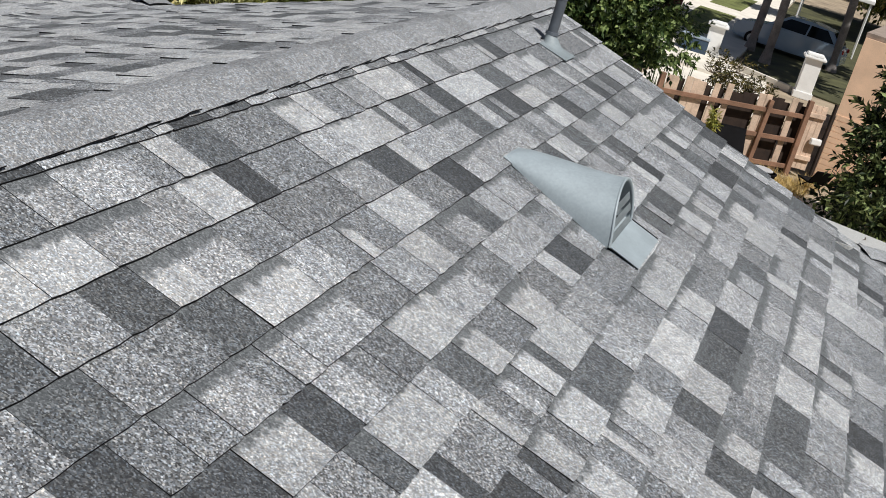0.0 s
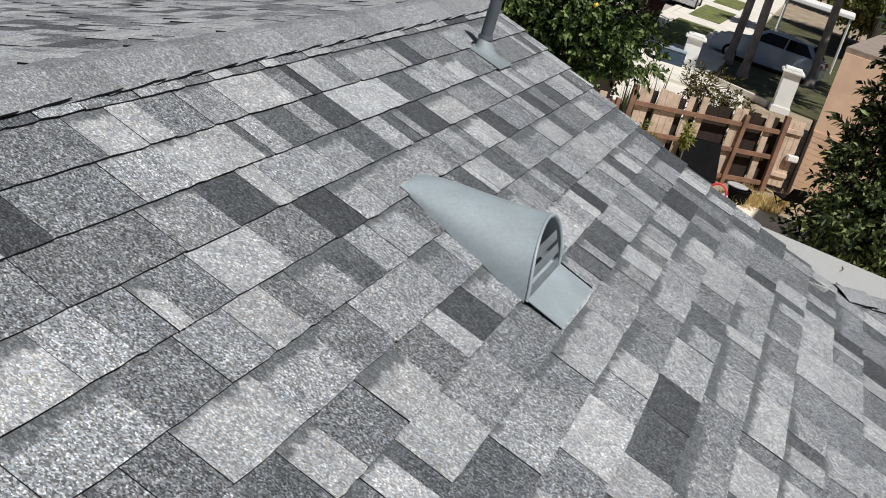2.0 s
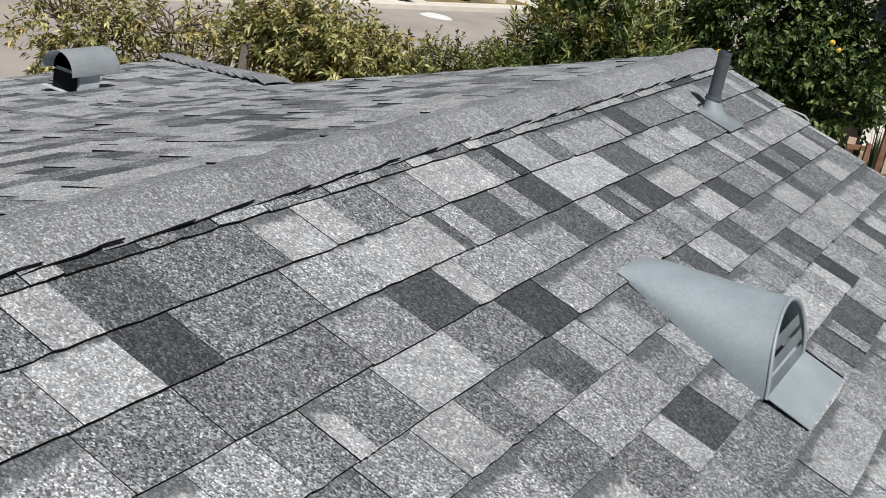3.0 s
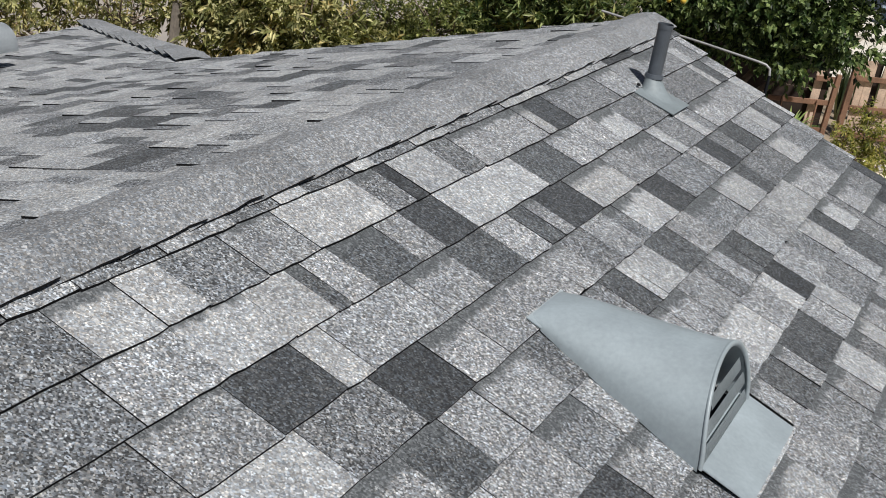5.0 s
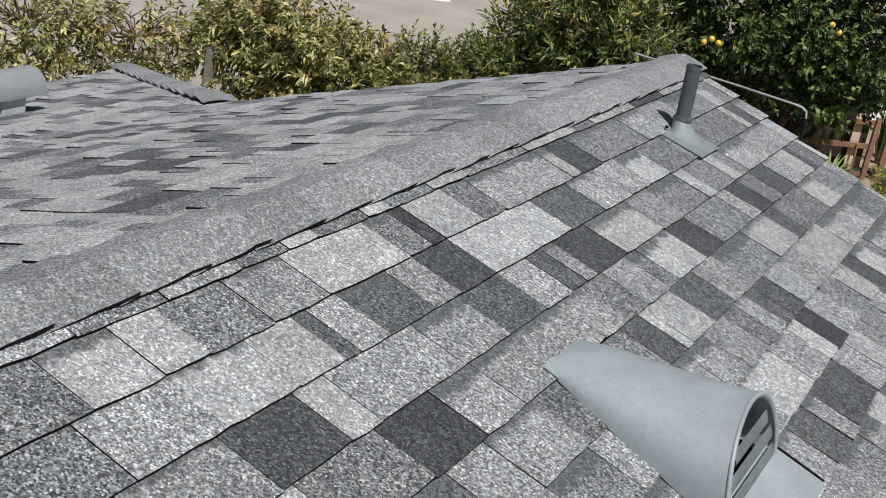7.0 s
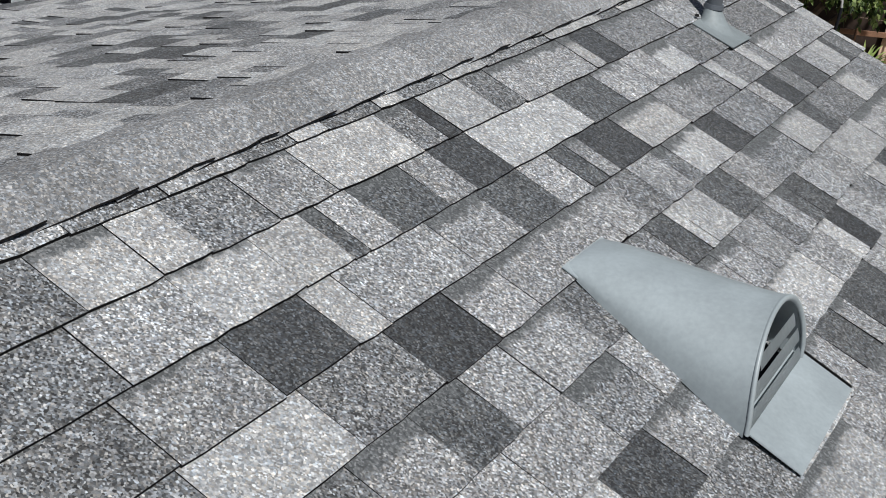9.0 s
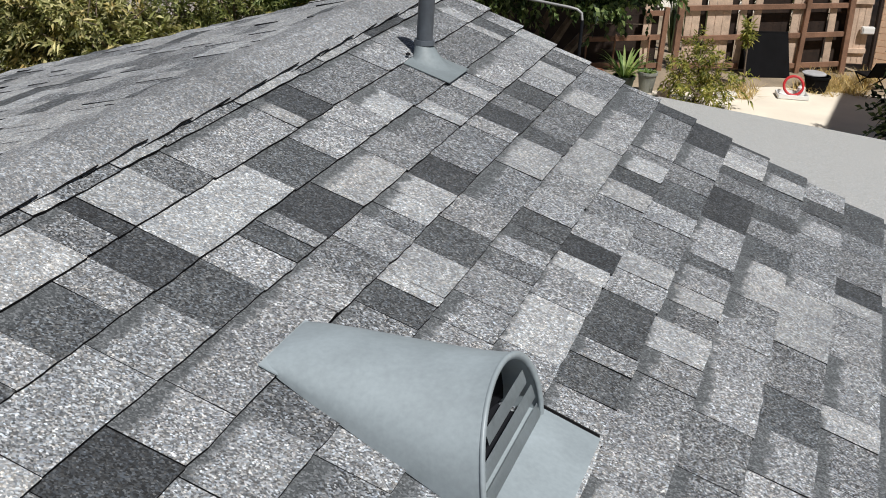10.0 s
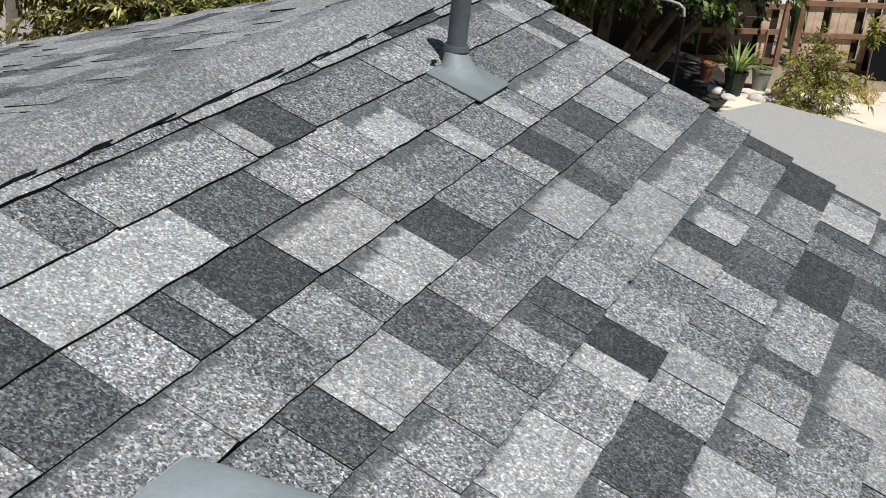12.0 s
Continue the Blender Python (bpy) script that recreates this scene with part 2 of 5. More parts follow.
part("low_roof", bm, SHEET, house, "low-slope roof in plain grey mineral cap sheet")
bm = bmesh.new()
prism_into(bm, [(-3.4, 1.2, 3.0), (3.4, 1.2, 3.0), (3.4, 1.3, 3.0), (-3.4, 1.3, 3.0)], 0.6)
part("gable_wall", bm, STUCCO, house)
boxes("wall", STUCCO, house, ((EAVE_S - 0.5, -3.0, 1.28), (0.2, 11.4, 2.56)))
boxes("wall", STUCCO, house, ((-EAVE_N + 0.4, -3.3, 1.45), (0.2, 11.0, 2.9)))
boxes("wall", STUCCO, house, ((0.6, -8.7, 1.2), (8.0, 0.2, 2.4)))
boxes("wall", STUCCO, house, ((0.6, 1.9, 1.2), (8.0, 0.2, 2.4)))


BUTT = 5                       # stretches of a tab's worn lower edge
TAB_FACES = [tuple(range(BUTT + 2, -1, -1))]
TAB_FACES += [(BUTT + 4 + k, BUTT + 3 + k, 2 + k, 3 + k) for k in range(BUTT)]
TAB_FACES += [(2, BUTT + 3, 2 * BUTT + 5, 1), (2 * BUTT + 4, 2 * BUTT + 3, BUTT + 2, 0)]
TAB_MATERIALS = [0] + [1] * (BUTT + 2)


def tab_points(width, tone, warp, wear):
    """One shingle tab: thin at its top end, thick and a little ragged at its butt, slightly warped; u along the ridge, v down the slope."""
    r = 0.0012 if tone >= 4 else 0.0
    left, right = wear.choice((0.0002, 0.0013, 0.0016)), wear.choice((0.0002, 0.0013, 0.0016))
    top = [(left, -0.004, 0.0015 + r * 0.8), (width - right, -0.004, 0.0015 + r * 0.8)]
    butt = []
    for k in range(BUTT, -1, -1):
        f = k / BUTT
        chip = wear.uniform(-0.0035, 0.0005) if k in (0, BUTT) else wear.uniform(-0.0016, 0.0016)
        butt.append((left + (width - left - right) * f, D + chip, 0.0086 + r + warp * (2 * f - 1) + wear.uniform(-0.0009, 0.0009)))
    return top + butt + [(x, y, -0.004) for x, y, _ in butt] + [(x, y, -0.004) for x, y, _ in top]


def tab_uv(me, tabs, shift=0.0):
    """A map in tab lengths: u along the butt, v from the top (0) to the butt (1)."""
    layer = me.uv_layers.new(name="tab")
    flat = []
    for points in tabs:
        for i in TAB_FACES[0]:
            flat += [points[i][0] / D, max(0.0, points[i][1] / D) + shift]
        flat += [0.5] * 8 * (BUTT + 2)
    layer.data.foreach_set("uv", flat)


def slope_matrix(side, y, v):
    """A frame on a slope: u runs along the ridge, v down the slope, w out of it."""
    c, s = math.cos(PITCH), math.sin(PITCH)
    x, z = v * c, H - v * s - (NORTH_DROP if side < 0 else 0.0)
    if side < 0 and x > 2.15:
        flat = math.atan(0.25)
        x = 2.15 + (v - 2.15 / c) * math.cos(flat)
        c, s, z = math.cos(flat), math.sin(flat), north_z(x)
    return Matrix(((0, side * c, side * s, side * x), (1, 0, 0, y), (0, -s, c, z), (0, 0, 0, 1)))


# courses of the sunny slope from the ridge down: where the row starts, then width in cm and tone (1 dark to 5 pale) of each tab
LAID = {
    0: (-1.86, "23:3 22:4 16:3 11:5 20:3 10:5 21:3 19:5 37:3 36:5 15:3"),
    1: (-3.12, "14:4 26:4 11:3 12:5 53:3 17:5 12:5 19:3 19:4 32:5 11:3 6:1 20:5 13:3 43:4 7:5 16:1 42:3 19:4 26:4 33:3 9:5 12:3 15:4"),
    2: (-3.48, "17:5 22:5 27:4 14:4 19:5 48:3 22:4 21:5 15:5 5:2 11:4 19:2 12:4 17:1 45:5 24:2 22:4 16:4 18:5 24:3 15:4 17:3 35:3 6:5 11:2 15:4"),
    3: (-3.64, "17:2 23:4 18:2 15:5 20:4 23:3 42:3 24:4 21:1 10:5 32:4 21:4 20:2 15:4 9:2 7:4 21:1 30:5 18:4 25:3 9:5 20:3 9:5 8:3 28:4 32:4 15:5"),
    4: (-3.41, "16:3 16:3 20:2 28:5 16:4 14:3 6:5 18:3 28:5 25:3 20:1 17:4 44:4 14:4 15:3 16:4 8:3 11:5 13:5 17:1 32:3 10:4 15:1 14:3 17:2 15:4 15:5"),
    5: (-3.39, "13:3 17:4 10:3 11:4 31:4 24:3 19:4 17:5 12:3 18:4 16:2 15:4 22:4 24:3 26:3 12:2 5:5 18:5 19:2 18:4 30:3 25:5 12:2 34:3 19:5 22:3 15:4"),
    6: (-2.96, "15:4 10:3 15:3 30:5 27:4 22:3 18:4 24:4 20:3 18:4 22:3 20:4 15:4 18:4 10:3 9:4 9:2 12:2 17:4 51:5 40:4 29:3 15:4"),
    7: (-2.97, "28:5 13:4 16:2 15:5 23:3 22:5 20:3 12:5 86:3 12:4 26:5 19:4 9:5 13:1 17:4 17:3 15:5 13:2 15:5"),
    8: (-2.55, "11:3 7:4 8:3 12:5 7:2 29:5 32:4 26:3 53:5 15:4 15:2 9:4 27:2 15:4 13:5 10:3 16:3 15:4"),
    9: (-2.59, "13:5 9:3 21:5 33:2 20:4 20:4 19:3 44:5 27:4 19:3 13:4 17:5 12:3 11:5 15:4"),
    10: (-2.28, "5:5 5:3 10:4 21:5 22:3 36:5 67:3 24:3 22:4 19:4 12:4 16:3 27:5 18:2 15:3"),
    11: (-2.28, "27:4 14:4 19:2 24:5 33:2 61:4 20:4 20:2 25:3 38:5 11:4 34:3 15:4"),
    12: (-1.88, "16:5 11:3 18:3 30:4 73:4 23:3 12:5 28:4 17:4 15:4 9:5 13:1 27:3 15:3"),
    13: (-1.72, "17:2 17:2 16:2 30:5 12:3 40:5 30:4 25:3 7:4 29:3 12:4 9:2 19:5 34:3 15:4"),
    14: (-1.48, "38:4 21:5 11:3 14:5 10:2 19:4 35:3 31:5 19:4 30:5 13:2 12:4 25:2 15:5"),
    15: (-1.37, "20:5 22:1 31:3 24:4 40:3 42:4 18:3 8:5 14:1 40:3 15:4"),
}
rnd = random.Random(7)


def any_tone(last):
    return rnd.choice({1: (4, 5, 3, 4), 2: (4, 5, 3, 4, 5), 3: (5, 4, 1, 2, 5, 4), 4: (3, 2, 1, 5, 3), 5: (3, 2, 4, 1, 3, 4)}[last])


def any_row(y, stop, last=3):
    """Tabs of random width and tone from y to stop."""
    while y < stop:
        w = rnd.choice((6, 8, 11, 13, 15, 17, 17, 20, 20, 22, 25, 30)) / 100
        last = any_tone(last)
        yield y, w, last
        y += w


def row_of(side, c, y_from, stop):
    if side < 0 or c not in LAID:
        yield from any_row(y_from, stop, rnd.choice((2, 3, 4)))
        return
    start, text = LAID[c]
    back = list(any_row(0, start - y_from))[:-1]
    shift = start - (back[-1][0] + back[-1][1])
    yield from ((y + shift, w, tone) for y, w, tone in back)
    y, tone = start, 3
    for word in text.split():
        w, tone = (int(k) for k in word.split(":"))
        left, parts = w, []
        while left > 46:                       # long stretches are several tabs
            k = rnd.choice((12, 15, 17, 20, 22, 26))
            parts.append(k)
            left -= k
        for k in parts:
            yield y, k / 100, any_tone(tone)
            y += k / 100
        yield y, left / 100, tone
        y += left / 100
    yield from any_row(y, stop, tone)


pieces, rest = [], {1: [], -1: []}
for side, courses, y_from, ender in ((1, 39, WEST, end_south), (-1, 34, WEST, end_north)):
    for c in range(courses):
        v = FIRST + D * (c - 1)
        x = (v + D * 0.5) * math.cos(PITCH)
        if x > (EAVE_S if side > 0 else EAVE_N):
            break
        stop = ender(x) + 0.012
        for y, w, tone in row_of(side, c, y_from, stop):
            if y >= stop - 0.01:
                break
            if side > 0 and 0 <= c <= 16 and -2.1 < y < 0.55:
                pieces.append((c, y, w, tone))
            else:
                # north tabs take paler tones, putting that slope's missing brightness into colour
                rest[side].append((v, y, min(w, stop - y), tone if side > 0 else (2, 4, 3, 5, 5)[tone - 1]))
for side in (1, -1):
    verts, faces, mats, tabs = [], [], [], []
    for v, y, width, tone in rest[side]:
        m = slope_matrix(side, y, v)
        n = len(verts)
        points = tab_points(width, tone, rnd.uniform(-0.0006, 0.0006), rnd)
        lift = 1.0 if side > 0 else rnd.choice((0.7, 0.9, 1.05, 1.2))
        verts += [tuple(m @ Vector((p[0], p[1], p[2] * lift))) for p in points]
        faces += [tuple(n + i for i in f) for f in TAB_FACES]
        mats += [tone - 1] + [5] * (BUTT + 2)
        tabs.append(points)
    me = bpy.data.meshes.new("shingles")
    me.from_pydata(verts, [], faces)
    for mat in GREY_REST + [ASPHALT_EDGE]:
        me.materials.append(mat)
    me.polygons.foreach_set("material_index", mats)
    # the north shift hides much of the dark top band, brightening that slope
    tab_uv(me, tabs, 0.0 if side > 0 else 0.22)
    if side < 0:
        me.flip_normals()
    ob = new("shingles", me)
    ob.parent = slope_s if side > 0 else slope_n
    tagged(ob, "grey laminated roof shingles", kind="stuff")
TABS = {}
for c, y, w, tone in pieces:
    key = (round(w * 100), tone, rnd.randrange(2))
    if key not in TABS:
        me = bpy.data.meshes.new("shingle")
        points = tab_points(w, tone, (-0.0006, 0.0007)[key[2]], rnd)
        me.from_pydata(points, [], TAB_FACES)
        me.materials.append(GREY[tone - 1])
        me.materials.append(ASPHALT_EDGE)
        me.polygons.foreach_set("material_index", TAB_MATERIALS)
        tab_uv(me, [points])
        TABS[key] = me
    ob = new("shingle", TABS[key])
    ob.parent = slope_s
    ob.matrix_world = slope_matrix(1, y, FIRST + D * (c - 1) + rnd.uniform(-0.0015, 0.002)) @ pose(0, 0, 0, 0, 0, rnd.uniform(-0.35, 0.35)) @ Matrix.Diagonal((1, 1, rnd.uniform(0.9, 1.05), 1))


def cap_mesh(exposure, half, name, seed, rise=0.014, fold=SLOPE):
    """A folded cap shingle: two wings bent over the ridge, thick at its open end, with worn edges."""
    wear = random.Random(seed)
    bm = bmesh.new()
    length = exposure * 1.25
    rows = []
    for f in (1.0, 0.8, 0.6, 0.4, 0.2, 0.0):
        u, lift = length * f, 0.004 + rise * f
        row = []
        for k in range(-4, 5):
            x = half * k / 4
            z = -abs(x) * fold + 0.012 * (1 - min(1, abs(x) / 0.05)) * -0.6 + lift
            if abs(k) == 4:
                x, z = x + wear.uniform(-0.003, 0.003), z + wear.uniform(-0.0022, 0.001)
            row.append(bm.verts.new((x, u + (wear.uniform(-0.003, 0.002) if f == 1.0 else 0.0), z)))
        rows.append(row)
    for far, near in zip(rows, rows[1:]):
        for k in range(8):
            bm.faces.new((far[k], far[k + 1], near[k + 1], near[k]))
    down = bmesh.ops.extrude_face_region(bm, geom=bm.faces[:])["geom"]
    bmesh.ops.translate(bm, verts=[g for g in down if isinstance(g, bmesh.types.BMVert)], vec=(0, 0, -0.0040))
    bmesh.ops.recalc_face_normals(bm, faces=bm.faces)
    for f in bm.faces:
        f.material_index = 0 if f.normal.z > 0.5 else 1
    me = mesh_of(name, bm, CAP)
    me.materials.append(ASPHALT_EDGE)
    return me


ridge = part("ridge_board", (lambda b: (box_into(b, (RIDGE_X, (WEST + RIDGE_Y) / 2, H - 0.05), (0.04, RIDGE_Y - WEST, 0.03)), b)[1])(bmesh.new()), ASPHALT_EDGE, house)
CAP_MESHES = [cap_mesh(0.2, 0.102, "cap_shingle", k, fold=0.40) for k in range(5)]
HIP_MESHES = [cap_mesh(0.2, 0.105, "cap_shingle", 20 + k, 0.026, 0.24) for k in range(5)]
n_caps = int((RIDGE_Y - WEST) / 0.2)
for i in range(n_caps):
    ob = new("cap_shingle", CAP_MESHES[i * 3 % 5])
    ob.parent = ridge
    ob.matrix_world = pose(RIDGE_X + rnd.uniform(-0.003, 0.003), RIDGE_Y - 0.2 * (i + 1) - 0.03, H + 0.001 + rnd.uniform(-0.001, 0.002), 0, rnd.uniform(-0.5, 0.5), rnd.uniform(-0.8, 0.8))


def hip_caps(a, b, tilt_side):
    a, b = Vector(a), Vector(b)
    n = int((b - a).length / 0.2)
    d = (b - a).normalized()
    side = d.cross(Vector((0, 0, 1))).normalized()
    up = side.cross(d)
    for i in range(n):
        ob = new("cap_shingle", (CAP_MESHES if tilt_side > 0 else HIP_MESHES)[i * 3 % 5])
        ob.parent = ridge
        p = a + d * (0.2 * i)
        if tilt_side < 0:                     # this hip sags between its ends
            p.z -= 0.05 * (i / n) * (1 - i / n)
        ob.matrix_world = Matrix(((side.x, d.x, up.x, p.x), (side.y, d.y, up.y, p.y), (side.z, d.z, up.z, p.z + 0.022), (0, 0, 0, 1)))


hip_caps((GABLE_X, GABLE_Y, H - SLOPE * GABLE_X), (EAVE_S, end_south(EAVE_S), H - SLOPE * EAVE_S), 1)
hip_caps((-2.15, end_north(2.15), north_z(2.15)), (-EAVE_N, end_north(EAVE_N), north_z(EAVE_N)), -1)

twig = bmesh.new()
tube_into(twig, (2.40, 5.85, low_z(2.40, 5.85) + 0.006), (2.34, 4.95, low_z(2.34, 4.95) + 0.006), 0.003, 0.004, 6)
tube_into(twig, (2.34, 4.95, low_z(2.34, 4.95) + 0.006), (2.27, 4.25, low_z(2.27, 4.25) + 0.006), 0.004, 0.002, 6)
tagged(part("twig", twig, BARK), "thin dark twig lying on the low roof", "twig")

# ---- roof vents and pipe ----


def roof_vent(label):
    """Half-round dormer vent in the frame of its slope: x along the ridge, y down the slope, z out of it; its upper edge at y = 0."""
    v = thing("roof_vent", label, "roof vent", "half-round roof vents")
    boxes("flange", VENT_METAL, v, ((0.010, 0.525, 0.0165), (0.405, 0.16, 0.003)), label="flat metal flange", bevel=0.0012)
    boxes("upper_flange", VENT_METAL, v, ((-0.01, 0.022, 0.0125), (0.205, 0.04, 0.003)), bevel=0.0012)
    boxes("sealant_bead", ASPHALT_EDGE, v, ((0.219, 0.520, 0.016), (0.009, 0.165, 0.007)), label="black sealant bead", bevel=0.002)
    n, steps, shell = 24, 10, []
    for inset in (0.0, 0.004):
        rows = []
        for j in range(steps + 1):
            f = j / steps
            w, h = 0.098 + 0.10 * f ** 0.85 - inset, 0.004 + 0.166 * f ** 0.72 - inset
            row = []
            for k in range(n + 1):
                a = math.pi * k / n
                back = 0.10 * math.sin(a) * f ** 3          # the mouth leans back towards its top
                row.append((-w * math.cos(a), 0.005 + 0.475 * f - back, 0.006 + max(0.0, h + 0.009) * math.sin(a) ** 0.86))
            rows.append(row)
        shell.append(rows)
    bm = bmesh.new()
    for which, rows in enumerate(shell):
        vs = [[bm.verts.new(p) for p in row] for row in rows]
        for a, b in zip(vs, vs[1:]):
            for k in range(n):
                f = (a[k], a[k + 1], b[k + 1], b[k])
                bm.faces.new(f if which else f[::-1])
    part("hood", bm, VENT_METAL, v, "tapered half-round hood", smooth=True)
    bm = bmesh.new()                                          # rolled rim round the mouth
    rim = []
    for k in range(n + 1):
        a = math.pi * k / n
        c = Vector((-0.195 * math.cos(a), 0.482 - 0.10 * math.sin(a), 0.015 + 0.166 * math.sin(a) ** 0.86))
        out = Vector((-math.cos(a), 0, math.sin(a)))
        rim.append([bm.verts.new(c + out * (0.008 * math.cos(q) - 0.002) + Vector((0, 1, 0)) * 0.006 * math.sin(q)) for q in [math.tau * i / 8 for i in range(8)]])
    for a, b in zip(rim, rim[1:]):
        for i in range(8):
            bm.faces.new((a[i], a[(i + 1) % 8], b[(i + 1) % 8], b[i]))
    bmesh.ops.recalc_face_normals(bm, faces=bm.faces)
    part("rim", bm, VENT_METAL, v, smooth=True)
    bm = bmesh.new()                                          # black backing, painting in the shade inside the mouth
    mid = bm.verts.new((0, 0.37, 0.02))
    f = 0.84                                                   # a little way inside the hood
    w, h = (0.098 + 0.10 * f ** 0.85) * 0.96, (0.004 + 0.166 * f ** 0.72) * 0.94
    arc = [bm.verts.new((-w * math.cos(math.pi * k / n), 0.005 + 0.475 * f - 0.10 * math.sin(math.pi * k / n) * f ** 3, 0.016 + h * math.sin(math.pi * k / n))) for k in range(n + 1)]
    for p, q in zip(arc, arc[1:]):
        bm.faces.new((mid, p, q))
    part("mouth", bm, VENT_DARK, v, "black backing for the unlit inside of the vent")
    # black floor plate, coloured for the same inner shade
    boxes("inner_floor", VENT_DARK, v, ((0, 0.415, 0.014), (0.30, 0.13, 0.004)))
    for z in (0.022, 0.064, 0.106):
        back = 0.60 * z
        bm = bmesh.new()
        rows = []
        for i in range(6):
            f = i / 5
            up = z - 0.004 + 0.021 * f
            half = 0.189 * math.sqrt(max(0.03, 1 - ((z + 0.022) / 0.168) ** 2))
            rows.append([bm.verts.new((x, 0.496 - back - 0.013 * f - 0.005 * f * f, up)) for x in (-half, 0, half)])
        for a, b in zip(rows, rows[1:]):
            for k in range(2):
                bm.faces.new((a[k], a[k + 1], b[k + 1], b[k]))
        bmesh.ops.solidify(bm, geom=bm.faces[:], thickness=0.002)
        bmesh.ops.recalc_face_normals(bm, faces=bm.faces)
        part("louvre", bm, VENT_METAL, v)
    return v


vent = roof_vent("painted grey-blue metal half-round dormer vent on the shingles")
vent.matrix_world = slope_matrix(1, -0.905, 0.70)


COWL = plain("cowl_paint", (0.50, 0.54, 0.57), 0.5, 0.0, scale=9, vary=0.12, grain=90, relief=0.03)


def hooded_vent(label):
    """A duct cowl: a square neck under a half-round barrel, open at one end, that overhangs it; x and y as in the
    world, z up, the neck's front at y = 0.
    """
    v = thing("hooded_vent", label, "roof vent")
    boxes("neck", COWL, v, ((0.0, 0.085, 0.03), (0.18, 0.17, 0.18)), label="square sheet-metal neck", bevel=0.01)
    n, r, rise = 22, 0.112, 0.118
    bm = bmesh.new()
    arc = [(-r * math.cos(math.pi * k / n), 0.108 + rise * math.sin(math.pi * k / n)) for k in range(n + 1)]
    rows = [[bm.verts.new((x, y, z)) for x, z in arc] for y in (-0.075, -0.066, 0.10, 0.285)]
    for a, b in zip(rows, rows[1:]):
        for k in range(n):
            bm.faces.new((a[k], a[k + 1], b[k + 1], b[k]))
    bm.faces.new(rows[-1])
    bmesh.ops.solidify(bm, geom=bm.faces[:], thickness=0.004)
    bmesh.ops.recalc_face_normals(bm, faces=bm.faces)
    part("hood", bm, COWL, v, "half-round sheet-metal barrel")
    # black disc, neck panel and soffit paint in the shade under the barrel
    bm = bmesh.new()
    bm.faces.new([bm.verts.new((x * 0.955, 0.012, 0.108 + (z - 0.108) * 0.955)) for x, z in arc])
    bmesh.ops.solidify(bm, geom=bm.faces[:], thickness=0.004)
    part("screen", bm, VENT_DARK, v, "black disc for the shade inside the barrel")
    boxes("grille", VENT_DARK, v, ((0.0, -0.003, 0.04), (0.165, 0.008, 0.13)), label="black panel for the hood's shade on the neck front")
    boxes("soffit", VENT_DARK, v, ((0.0, 0.14, 0.111), (0.205, 0.26, 0.004)))
    return v


vent_n = hooded_vent("pale grey sheet-metal duct hood on the far roof slope")
vent_n.matrix_world = Matrix.Translation((-3.13, 1.05, north_z(3.13) + 0.005))
boxes("flange", COWL, vent_n, ((0.0, 0.09, 0.006), (0.27, 0.27, 0.004)), bevel=0.0015)
vent_n.children[-1].matrix_basis = Matrix.Rotation(-math.atan(0.25), 4, "Y")

pipe = thing("vent_pipe", "dark grey painted plumbing vent pipe in a metal flashing", "vent pipe")
PIPE_V, PIPE_Y = 0.338, 0.862
base = slope_matrix(1, PIPE_Y, PIPE_V).translation
bm = bmesh.new()
for r, z0, z1 in ((0.0255, -0.05, 0.240), (0.0268, 0.225, 0.241)):
    bmesh.ops.create_cone(bm, cap_ends=False, segments=24, radius1=r, radius2=r, depth=z1 - z0, matrix=Matrix.Translation(base + Vector((0, 0, (z0 + z1) / 2))))
bmesh.ops.create_cone(bm, cap_ends=False, segments=24, radius1=0.022, radius2=0.022, depth=0.29, matrix=Matrix.Translation(base + Vector((0, 0, 0.095))))
bmesh.ops.create_circle(bm, cap_ends=True, segments=24, radius=0.022, matrix=Matrix.Translation(base + Vector((0, 0, 0.15))))
part("pipe", bm, PIPE_PAINT, pipe, smooth=False)
FLASHING = plain("flashing_paint", (0.21, 0.245, 0.26), 0.6, 0.0, scale=8, vary=0.2, grain=90, relief=0.05)
bm = bmesh.new()
m = slope_matrix(1, PIPE_Y, PIPE_V)
n, rings = 28, []
for f in (0.0, 0.25, 0.5, 0.75, 1.0):                   # a soft cone that flows out of the plate
    ring = []
    for k in range(n):
        a = math.tau * k / n
        low = m @ Vector((-0.012 + 0.070 * math.cos(a), 0.038 + 0.070 * math.sin(a), 0.0105 + 0.004 * math.sin(a)))
        high = base + Vector((0.029 * math.sin(a), 0.029 * math.cos(a), 0.056 - 0.009 * math.sin(a)))
        p = low.lerp(high, f)
        p.z -= 0.013 * math.sin(math.pi * f)
        ring.append(bm.verts.new(p))
    rings.append(ring)
for low, high in zip(rings, rings[1:]):
    for k in range(n):
        bm.faces.new((low[k], low[(k + 1) % n], high[(k + 1) % n], high[k]))
bmesh.ops.recalc_face_normals(bm, faces=bm.faces)
part("flashing_cone", bm, FLASHING, pipe, smooth=True)
bm = bmesh.new()
box_into(bm, (-0.03, 0.008, 0), (0.195, 0.168, 0.003), None, 0.001)
ob = part("flashing_plate", bm, FLASHING, pipe)
ob.matrix_world = m @ Matrix.Translation((0.0, 0.04, 0.0100)) @ Matrix.Rotation(radians(3.4), 4, "X")
bm = bmesh.new()
bmesh.ops.create_cone(bm, cap_ends=True, segments=20, radius1=0.034, radius2=0.031, depth=0.014, matrix=Matrix.Translation(base + Vector((0, 0, 0.058))))
part("collar", bm, PIPE_PAINT, pipe)
